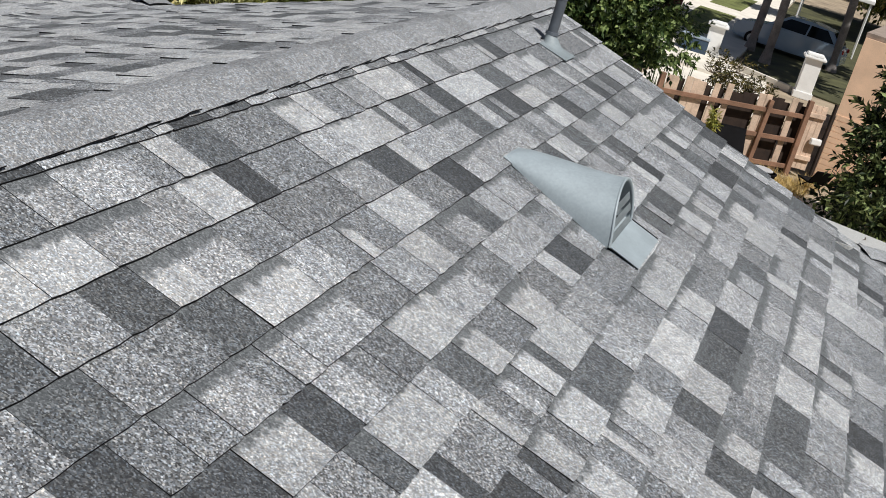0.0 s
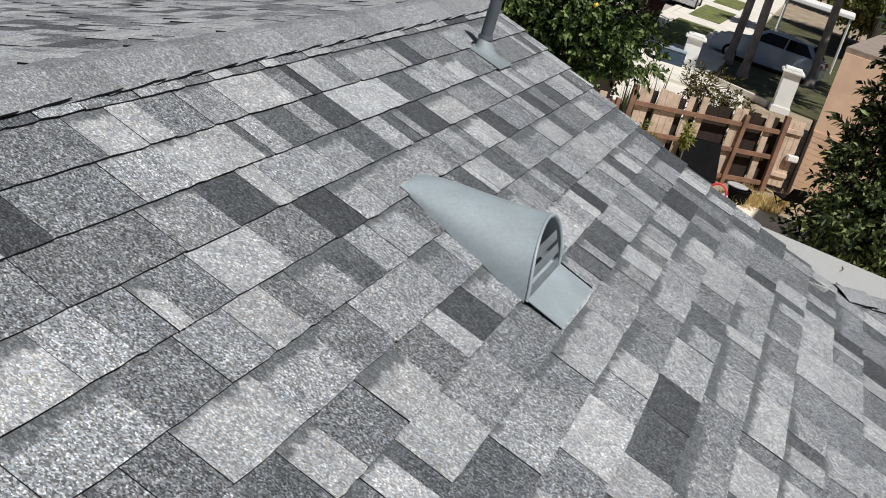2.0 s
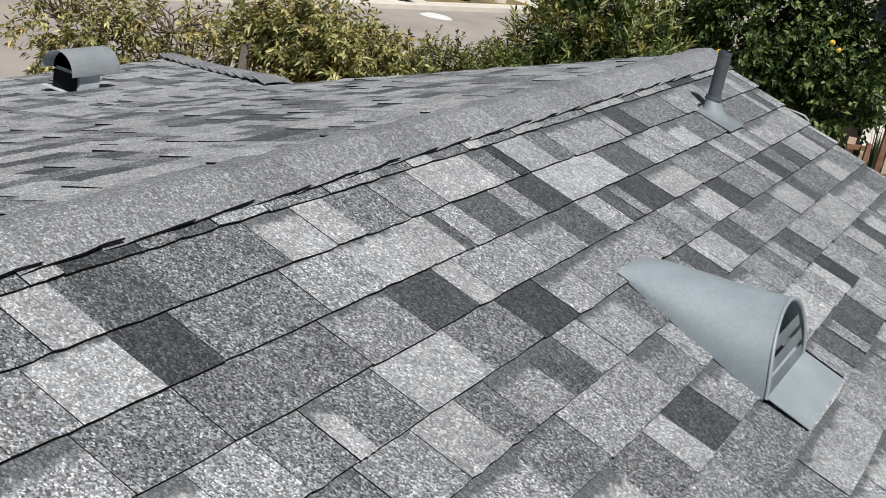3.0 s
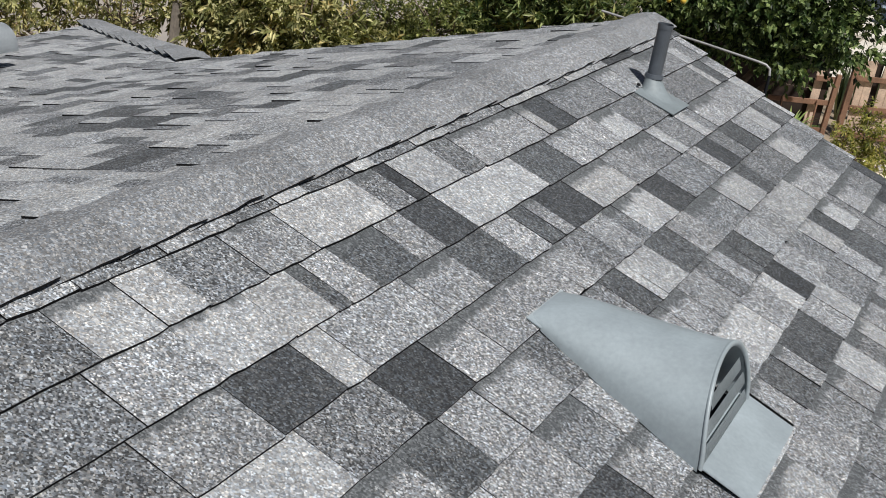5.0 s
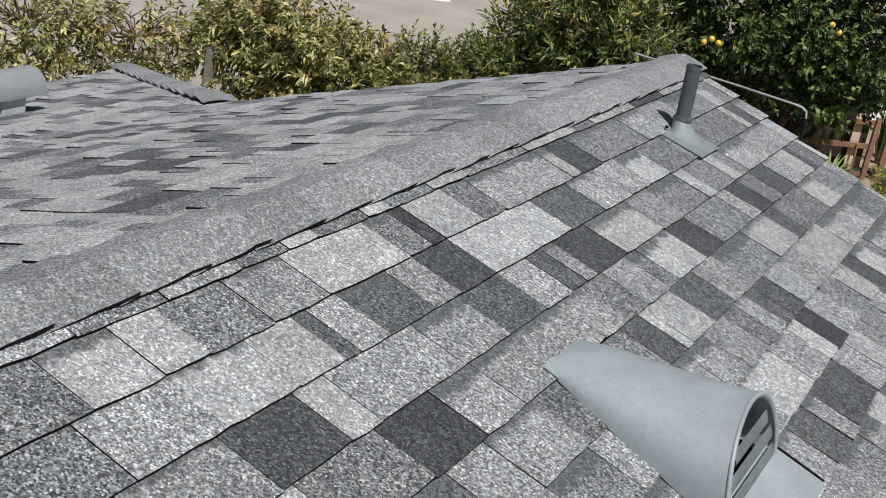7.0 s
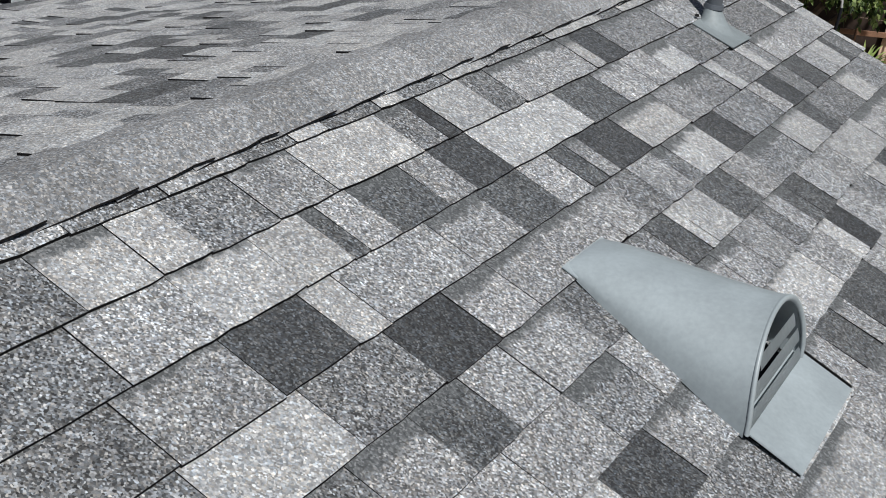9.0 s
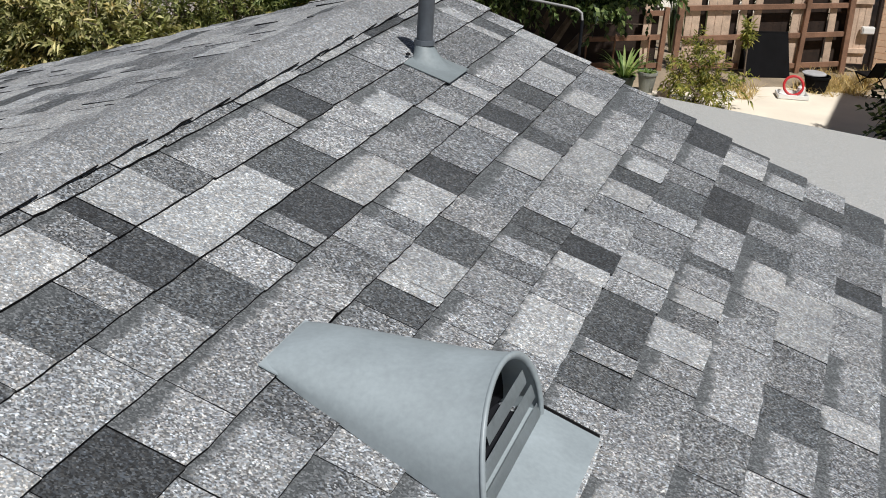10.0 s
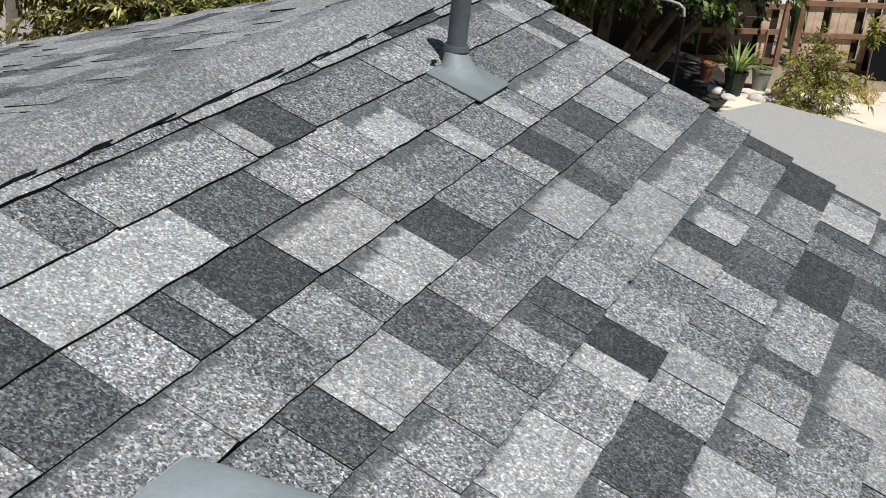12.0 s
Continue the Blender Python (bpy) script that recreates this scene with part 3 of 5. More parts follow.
bm = bmesh.new()
bmesh.ops.create_icosphere(bm, subdivisions=2, radius=0.009, matrix=m @ Matrix.Translation((-0.072, -0.035, 0.02)) @ Matrix.Diagonal((1.3, 0.8, 0.5, 1)))
part("sealant_dab", bm, ASPHALT_EDGE, pipe, "dab of black roof cement", smooth=True)

conduit = thing("bent_pipe", "thin bent pale metal pipe beyond the gable", "pipe")
cable = bpy.data.curves.new("arm", "CURVE")
cable.dimensions, cable.bevel_depth, cable.bevel_resolution = "3D", 0.009, 3
sp = cable.splines.new("POLY")
pts = [(-1.42, 5.5, 3.665), (-0.63, 5.5, 3.62), (-0.22, 5.5, 3.59), (-0.163, 5.5, 3.582), (-0.130, 5.5, 3.56), (-0.121, 5.5, 3.507)]
sp.points.add(len(pts) - 1)
for p, q in zip(sp.points, pts):
    p.co = (*q, 1)
cable.materials.append(plain("galvanised", (0.36, 0.36, 0.36), 0.5, 0.2))
arm = new("arm", cable)
arm.parent = conduit
bm = bmesh.new()
tube_into(bm, (-0.121, 5.5, 0.0), (-0.121, 5.5, 3.515), 0.011, 0.011, 10)
part("post", bm, VENT_DARK, conduit, "black upright")

# ---- ground, street and pavements ----


def sheet(name, mat, label, category, points, z, depth=0.03):
    bm = bmesh.new()
    prism_into(bm, [(x, y, z) for x, y in points], depth)
    return tagged(part(name, bm, mat), label, category, kind="structure")


def far_kerb(y):
    """x of the kerb across the street."""
    return -21.1 + 0.30 * (y - 5) if y < 31 else -13.3 + 2.4 * (1 - math.exp(-(y - 31) / 22.0))


def near_kerb(y):
    return -4.2 - 0.01 * max(0.0, y - 40)


YS = [5, 12, 19, 25, 31, 34, 38, 44, 52, 62, 75, 95, 130, 200, 400]
sheet("ground", DIRT, "dry bare soil of the yards", "ground", [(-600, -600), (600, -600), (600, 1400), (-600, 1400)], 0.0, 0.5)
sheet("road", ROADWAY, "worn pale asphalt street", "road", [(near_kerb(y), y) for y in YS] + [(far_kerb(y), y) for y in YS[::-1]], 0.012)
sheet("kerb", CONCRETE, "pale concrete kerb and gutter", "kerb", [(far_kerb(y) + 0.25, y) for y in YS] + [(far_kerb(y) - 0.2, y) for y in YS[::-1]], 0.13, 0.2)
sheet("kerb", CONCRETE, "pale concrete kerb and gutter", "kerb", [(near_kerb(y) - 0.05, y) for y in YS] + [(near_kerb(y) + 0.2, y) for y in YS[::-1]], 0.13, 0.2)
sheet("pavement", CONCRETE, "sunlit concrete pavement across the street", "pavement", [(far_kerb(y) - 0.2, y) for y in YS[:9]] + [(far_kerb(y) - 8.0, y) for y in YS[8::-1]], 0.12, 0.2)
sheet("pavement", CONCRETE, "concrete pavement beside the parked cars", "pavement", [(-4.0, 30), (-0.9, 30), (-0.9, 200), (-4.6, 200)], 0.12, 0.2)
for y0, y1 in ((37.6, 45.5), (48.0, 54.5), (57.0, 62.5), (66, 74)):
    sheet("lawn", LAWN, "short green parkway grass strip", "grass", [(-3.55, y0), (-2.25, y0), (-2.15, y1), (-3.6, y1)], 0.135, 0.1)
for y0, y1 in ((14.0, 24.0), (27.2, 31.5)):
    sheet("lawn", plain("dry_lawn", (0.24, 0.19, 0.085), 0.95, scale=0.9, vary=0.6, grain=25, relief=1.0), "patchy dry grass strip along the far pavement", "grass",
          [(far_kerb(y0) - 0.35, y0), (far_kerb(y1) - 0.35, y1), (far_kerb(y1) - 1.9, y1 + 0.4), (far_kerb(y0) - 1.9, y0 + 0.4)], 0.135, 0.1)
# yard grass coloured darker to carry the shade that lies on it
sheet("lawn", plain("shade_dark_lawn", (0.075, 0.075, 0.03), 0.95, scale=1.2, vary=0.6, grain=30, relief=1.0), "patchy grass yard behind the fence with shade in its colour", "grass", [(-0.5, 33.0), (3.5, 31.8), (9, 33), (9, 62), (-0.85, 62), (-0.85, 36)], 0.05, 0.04)
sheet("patio", plain("bright_patio", (0.80, 0.72, 0.60), 0.9, scale=1.5, vary=0.12), "sunlit pale concrete patio", "patio", [(-0.3, 9), (3.2, 9), (3.2, 19.4), (0.6, 18.9), (-1.6, 17.2), (-1.6, 15.5)], 0.02, 0.03)
# bed colour is near black: the deep shade here is put into it
sheet("soil_bed", plain("shade_dark_soil", (0.035, 0.03, 0.025), 0.95, scale=3, vary=0.5, grain=35, relief=1.0), "soil under the orange tree with deep shade in its colour", "soil", [(-6.0, 6.0), (-0.3, 6.0), (-0.3, 9), (-1.62, 15.5), (-1.62, 17.2), (-2.2, 18.3), (-6.0, 16.4)], 0.008, 0.02)
sheet("driveway", CONCRETE, "pale concrete driveway behind the fence", "driveway", [(-2.6, 24), (0.6, 26.0), (0.2, 33), (-2.4, 33)], 0.03, 0.03)
bm = bmesh.new()
prism_into(bm, [(-13.80 + 0.42 * math.cos(math.tau * k / 14) * (1.0 + 0.16 * math.cos(3 * math.tau * k / 14)), 25.95 + 0.45 * math.sin(math.tau * k / 14), 0.018) for k in range(14)], 0.004)
tagged(part("road_marking", bm, WHITE), "worn white paint patch on the asphalt", "road marking", kind="structure")

# ---- across the street ----
wall_line = lambda y: -18.52 + 0.142 * (y - 22.6)
yard = thing("boundary_wall", "pink stucco boundary wall with white railings and gates", "wall")


def along(y0, y1, z0, z1, thick, off=0.0):
    """Rows for a box between two places along the far wall."""
    a, b = Vector((wall_line(y0) + off, y0, 0)), Vector((wall_line(y1) + off, y1, 0))
    bm = bmesh.new()
    d = b - a
    box_into(bm, (a + b) / 2 + Vector((0, 0, (z0 + z1) / 2)), (thick, d.length, z1 - z0), Matrix.Rotation(-math.atan2(d.x, d.y), 3, "Z"))
    return bm


for y0, y1 in ((20.2, 20.7), (22.5, 23.0), (26.1, 26.75), (29.45, 29.85), (32.25, 32.85), (34.9, 35.4), (39.3, 40.7)):
    col = part("column", along(y0, y1, 0.0, 2.3, 0.42), PINK, yard)
    part("cap", along(y0 - 0.05, y1 + 0.05, 2.3, 2.4, 0.52), WHITE, col)
for y0, y1 in ((26.75, 29.45), (29.85, 32.25), (32.85, 34.9), (16.0, 20.2)):
    part("low_wall", along(y0, y1, 0.0, 0.62, 0.25), PINK, yard)
    part("coping", along(y0, y1, 0.62, 0.70, 0.34), plain("red_brick_coping", (0.30, 0.10, 0.07), 0.8), yard)
    rail = part("railing", along(y0, y1, 1.72, 1.78, 0.05), WHITE, yard)
    part("bottom_rail", along(y0, y1, 0.82, 0.87, 0.05), WHITE, rail)
    k = int((y1 - y0) / 0.16)
    for i in range(k):
        y = y0 + (i + 0.5) * (y1 - y0) / k
        part("baluster", along(y - 0.02, y + 0.02, 0.85, 1.75, 0.035), WHITE, rail)
gate_white = plain("gate_cream", (0.86, 0.83, 0.77), 0.6, vary=0.08)
for y0, y1 in ((20.7, 22.5), (23.0, 26.1), (35.4, 39.3)):
    g = part("gate", along(y0, y1, 0.10, 2.1, 0.06), gate_white, yard)
    part("rail", along(y0, y1, 0.30, 0.36, 0.09), WHITE, g)
    part("rail", along(y0, y1, 1.30, 1.36, 0.09), WHITE, g)
house_far = thing("street_house", "pink stucco house behind the boundary wall", "house")
boxes("wall", PINK, house_far, ((-26.5, 28, 1.7), (6, 22, 3.4)))
bm = bmesh.new()
prism_into(bm, [(-22.8, 16, 3.4), (-22.8, 40, 3.4), (-26.5, 40, 4.9), (-26.5, 16, 4.9)], 0.15)
prism_into(bm, [(-26.5, 16, 4.9), (-26.5, 40, 4.9), (-30.2, 40, 3.4), (-30.2, 16, 3.4)], 0.15)
part("roof", bm, plain("clay_tile", (0.35, 0.16, 0.10), 0.8), house_far)
for y in (22, 27, 32):
    w = boxes("window", plain("window_glass", (0.03, 0.035, 0.04), 0.1), house_far, ((-23.48, y, 1.7), (0.06, 1.6, 1.2)))
    boxes("frame", WHITE, w, ((-23.46, y, 2.33), (0.1, 1.75, 0.07)), ((-23.46, y, 1.07), (0.1, 1.75, 0.07)))

pole = thing("utility_pole", "pale grey round street pole", "utility pole")
bm = bmesh.new()
tube_into(bm, (-14.14, 30.5, 0.1), (-14.14, 30.5, 9.0), 0.16, 0.12, 16)
part("shaft", bm, CONCRETE, pole, smooth=True)
bm = bmesh.new()
tube_into(bm, (-14.14, 30.5, 0.1), (-14.14, 30.5, 0.35), 0.2, 0.18, 16)
part("base", bm, CONCRETE, pole)


def wheelie_bin(colour, label, at, turn):
    b = thing("wheelie_bin", label, "bin", "wheeled bins by the kerb")
    mat = plain("bin_plastic", colour, 0.45, vary=0.15)
    bm = bmesh.new()
    rows = [[bm.verts.new((sx * w, sy * d, z)) for sx, sy in ((-1, -1), (1, -1), (1, 1), (-1, 1))] for w, d, z in ((0.22, 0.26, 0.06), (0.29, 0.34, 0.98), (0.31, 0.36, 1.0), (0.31, 0.36, 1.04))]
    for a, c in zip(rows, rows[1:]):
        for k in range(4):
            bm.faces.new((a[k], a[(k + 1) % 4], c[(k + 1) % 4], c[k]))
    bm.faces.new(rows[0][::-1])
    bm.faces.new(rows[-1])
    part("body", bm, mat, b)
    bm = bmesh.new()
    box_into(bm, (0, 0.0, 1.075), (0.64, 0.76, 0.06), None, 0.02)
    lid = part("lid", bm, mat, b)
    bm = bmesh.new()
    tube_into(bm, (-0.25, 0.42, 1.03), (0.25, 0.42, 1.03), 0.018, 0.018, 8)
    part("handle", bm, mat, lid)
    for x in (-0.27, 0.27):
        bm = bmesh.new()
        tube_into(bm, (x - 0.03, 0.3, 0.11), (x + 0.03, 0.3, 0.11), 0.11, 0.11, 14)
        part("wheel", bm, ASPHALT_EDGE, b)
    b.matrix_world = pose(*at, 0, 0, turn)
    return b


wheelie_bin((0.06, 0.025, 0.02), "dark brown wheeled bin standing at the kerb", (-12.55, 30.6, 0.012), 70)
wheelie_bin((0.01, 0.07, 0.05), "green wheeled bin standing at the kerb", (-12.1, 31.4, 0.012), 75)
wheelie_bin((0.09, 0.02, 0.02), "maroon wheeled bin beside the parked cars", (-3.95, 39.6, 0.012), 200)


def car(colour, label, at, turn, tall=1.45, long=4.5, wide=1.8, size=0.82):
    """A parked car, its nose towards local +y."""
    c = thing("car", label, "car", "parked cars")
    paint, _, b = material("car_paint", 0.25, 0.1)
    b.inputs["Base Color"].default_value = (*colour, 1)
    b.inputs["Coat Weight"].default_value = 0.6
    glass, _, b = material("car_glass", 0.06)
    b.inputs["Base Color"].default_value = (0.012, 0.014, 0.016, 1)
    h, l, w = tall, long / 2, wide / 2
    lower = [(-l, 0.32), (-l, 0.62), (-l + 0.06, h * 0.60), (-l * 0.55, h * 0.64), (l * 0.42, h * 0.63), (l * 0.9, h * 0.54), (l, h * 0.42), (l, 0.30), (l * 0.8, 0.22), (-l * 0.85, 0.22)]
    cabin = [(-l * 0.93, h * 0.61), (-l * 0.72, h * 0.93), (-l * 0.35, h), (l * 0.08, h * 0.985), (l * 0.46, h * 0.62)]

    def loft(profile, half_low, half_high, z0, z1):
        bm = bmesh.new()
        sides = []
        for s in (-1, 1):
            sides.append([bm.verts.new((s * (half_low + (half_high - half_low) * max(0, min(1, (z - z0) / (z1 - z0)))), y, z)) for y, z in profile])
        bm.faces.new(sides[0])
        bm.faces.new(sides[1][::-1])
        n = len(profile)
        for i in range(n):
            bm.faces.new((sides[0][i], sides[1][i], sides[1][(i + 1) % n], sides[0][(i + 1) % n]))
        bmesh.ops.recalc_face_normals(bm, faces=bm.faces)
        bmesh.ops.bevel(bm, geom=bm.edges[:], offset=0.035, segments=2, affect="EDGES")
        return bm

    part("body", loft(lower, w, w * 0.97, 0.3, h * 0.6), paint, c)
    part("cabin", loft(cabin, w * 0.95, w * 0.74, h * 0.6, h), paint, c)
    zs, zt = h * 0.655, h * 0.925
    for s in (-1, 1):
        for y0, y1, y2, y3 in ((-l * 0.80, -l * 0.30, -l * 0.32, -l * 0.62), (-l * 0.27, l * 0.34, l * 0.06, -l * 0.29)):
            bm = bmesh.new()
            xs, xt = w * 0.935, w * 0.80
            q = [bm.verts.new((s * (xs + 0.004), y0, zs)), bm.verts.new((s * (xs + 0.004), y1, zs)), bm.verts.new((s * (xt + 0.012), y2, zt)), bm.verts.new((s * (xt + 0.012), y3, zt))]
            bm.faces.new(q if s > 0 else q[::-1])
            bmesh.ops.solidify(bm, geom=bm.faces[:], thickness=0.012)
            part("side_window", bm, glass, c)
    for name, y0, y1, z0, z1 in (("windscreen", l * 0.44, l * 0.115, h * 0.645, h * 0.955), ("rear_window", -l * 0.915, -l * 0.745, h * 0.66, h * 0.915)):
        bm = bmesh.new()
        d = 0.012 if y0 > 0 else -0.012
        q = [bm.verts.new((-w * 0.84, y0 + d, z0)), bm.verts.new((w * 0.84, y0 + d, z0)), bm.verts.new((w * 0.70, y1 + d, z1 + 0.012)), bm.verts.new((-w * 0.70, y1 + d, z1 + 0.012))]
        bm.faces.new(q)
        bmesh.ops.solidify(bm, geom=bm.faces[:], thickness=0.012)
        part(name, bm, glass, c)
    rim, _, b = material("car_rim", 0.3, 0.9)
    b.inputs["Base Color"].default_value = (0.5, 0.5, 0.5, 1)
    for x in (-w + 0.08, w - 0.08):
        for y in (-l * 0.6, l * 0.62):
            bm = bmesh.new()
            tube_into(bm, (x - 0.11, y, 0.32), (x + 0.11, y, 0.32), 0.32, 0.32, 18)
            tyre = part("wheel", bm, ASPHALT_EDGE, c)
            bm = bmesh.new()
            tube_into(bm, (x - 0.118, y, 0.32), (x + 0.118, y, 0.32), 0.2, 0.2, 14)
            part("rim", bm, rim, tyre)
    for s in (-1, 1):
        boxes("headlight", WHITE, c, ((s * w * 0.72, l - 0.03, h * 0.46), (0.32, 0.12, 0.13)), bevel=0.02)
        boxes("tail_light", plain("tail_light_red", (0.35, 0.01, 0.01), 0.3), c, ((s * w * 0.8, -l + 0.03, h * 0.53), (0.22, 0.1, 0.17)), bevel=0.02)
    boxes("plate", WHITE, c, ((0, l + 0.005, 0.45), (0.32, 0.02, 0.13)))
    c.matrix_world = pose(*at, 0, 0, turn) @ Matrix.Scale(size, 4)
    return c


for colour, words, at, turn, tall, long in (
        ((0.012, 0.013, 0.016), "black parked sport utility car at the kerb", (-5.85, 48.9), 182, 1.72, 4.7),
        ((0.42, 0.43, 0.45), "silver parked hatchback at the kerb", (-4.4, 51.9), 181, 1.5, 4.4),
        ((0.03, 0.035, 0.05), "dark blue parked saloon at the kerb", (-4.8, 60.0), 181, 1.45, 4.6),
        ((0.75, 0.75, 0.75), "white parked sport utility car at the kerb", (-5.1, 70.5), 181, 1.68, 4.6),
        ((0.35, 0.36, 0.38), "grey parked saloon at the kerb", (-5.3, 78.5), 181, 1.45, 4.6),
        ((0.06, 0.03, 0.04), "dark red parked car further up the street", (-6.3, 88.5), 181, 1.55, 4.5),
        ((0.75, 0.75, 0.73), "white parked car further up the street", (-5.7, 97), 181, 1.45, 4.5),
        ((0.03, 0.06, 0.13), "dark blue sport utility car facing down the street", (-10.0, 68.2), 180, 1.72, 4.7),
        ((0.80, 0.80, 0.80), "white saloon facing down the street", (-9.7, 75.5), 180, 1.42, 4.6),
        ((0.02, 0.02, 0.025), "black van facing down the street", (-9.4, 83.5), 180, 1.8, 4.9),
        ((0.80, 0.80, 0.80), "white car far up the street", (-9.2, 92), 180, 1.5, 4.5),
        ((0.70, 0.68, 0.66), "pale car far up the street", (-8.9, 100), 180, 1.45, 4.5),
        ((0.78, 0.78, 0.78), "white car at the end of the street", (-8.7, 109), 180, 1.5, 4.5)):
    car(colour, words, (*at, 0.012), turn, tall, long)
car((0.27, 0.36, 0.47), "blue-grey van parked in the next driveway", (0.25, 39.6, 0.03), 82, 1.75, 4.9, size=0.76)
car((0.75, 0.76, 0.78), "white car parked beyond the driveway", (5.3, 47.5, 0.03), 82, 1.45, 4.6)
crate = thing("storage_box", "dark blue storage box with a pale lid by the pillar", "box", at=(-2.15, 32.9, 0.03), turn=10)
boxes("body", plain("blue_plastic", (0.03, 0.06, 0.10), 0.5), crate, ((0, 0, 0.24), (0.80, 0.55, 0.48)), bevel=0.02)
boxes("lid", plain("pale_blue_plastic", (0.30, 0.36, 0.42), 0.5), crate, ((0, 0, 0.51), (0.84, 0.59, 0.06)), bevel=0.02)
for x in (-0.41, 0.41):
    boxes("handle", WHITE, crate, ((x, 0, 0.36), (0.03, 0.16, 0.04)), bevel=0.006)


def pillar(at, h, label):
    p = thing("gate_pillar", label, "pillar", "white gate pillars")
    boxes("shaft", WHITE, p, ((0, 0, h / 2), (0.46, 0.46, h)), bevel=0.015)
    boxes("base", WHITE, p, ((0, 0, 0.1), (0.54, 0.54, 0.2)), bevel=0.015)
    boxes("cap", WHITE, p, ((0, 0, h + 0.03), (0.62, 0.62, 0.08)), ((0, 0, h + 0.10), (0.48, 0.48, 0.07)), bevel=0.02)
    p.matrix_world = pose(*at, 0, 0, 6)


pillar((-1.65, 33.2, 0), 0.98, "white square gate pillar with a moulded cap")
pillar((1.28, 31.4, 0), 1.14, "white square gate pillar beside the driveway")

# ---- planting ----


def leaves(name, blobs, count, size, mat, parent, seed, droop=0.2, hollow=0.55):
    """Many small leaves round the blobs (centre, radii), denser towards the outside, with gaps between clumps."""
    g = np.random.default_rng(seed)
    vol = np.array([b[1][0] * b[1][1] * b[1][2] for b in blobs]) ** 0.75
    which = g.choice(len(blobs), count, p=vol / vol.sum())
    centre, radii = np.array([b[0] for b in blobs])[which], np.array([b[1] for b in blobs])[which]
    d = g.normal(size=(count, 3))
    d /= np.linalg.norm(d, axis=1)[:, None]
    # clumps: pull directions towards a limited set of twig ends
    twigs = g.normal(size=(max(14, count // 80), 3))
    twigs /= np.linalg.norm(twigs, axis=1)[:, None]
    pick = g.integers(0, len(twigs), count)
    t = twigs[pick]
    d = d * 0.28 + t * 0.85
    d /= np.linalg.norm(d, axis=1)[:, None]
    far = hollow + (1.02 - hollow) * g.random(count) ** 0.6 + g.normal(size=count) * 0.06 + (g.normal(size=len(twigs)) * 0.10)[pick]
    p = centre + d * radii * far[:, None]
    axis = d * 0.7 + g.normal(size=(count, 3)) * 0.65 + np.array([0, 0, -droop])
    axis /= np.linalg.norm(axis, axis=1)[:, None]
    flat = np.cross(axis, g.normal(size=(count, 3)) * 0.7 + np.array([0, 0, 1.0]))
    flat /= np.linalg.norm(flat, axis=1)[:, None] + 1e-9
    up = np.cross(flat, axis)
    ln = size[0] * (0.65 + 0.7 * g.random(count))[:, None]
    wd = size[1] * (0.7 + 0.6 * g.random(count))[:, None]
    v = np.stack([p, p + axis * ln * 0.45 + flat * wd * 0.5 + up * wd * 0.12, p + axis * ln, p + axis * ln * 0.45 - flat * wd * 0.5 + up * wd * 0.12], 1).reshape(-1, 3)
    me = bpy.data.meshes.new(name)
    me.from_pydata(v.tolist(), [], (np.arange(count * 4).reshape(-1, 4)).tolist())
    me.materials.append(mat)
    ob = new(name, me)
    ob.parent = parent
    return ob


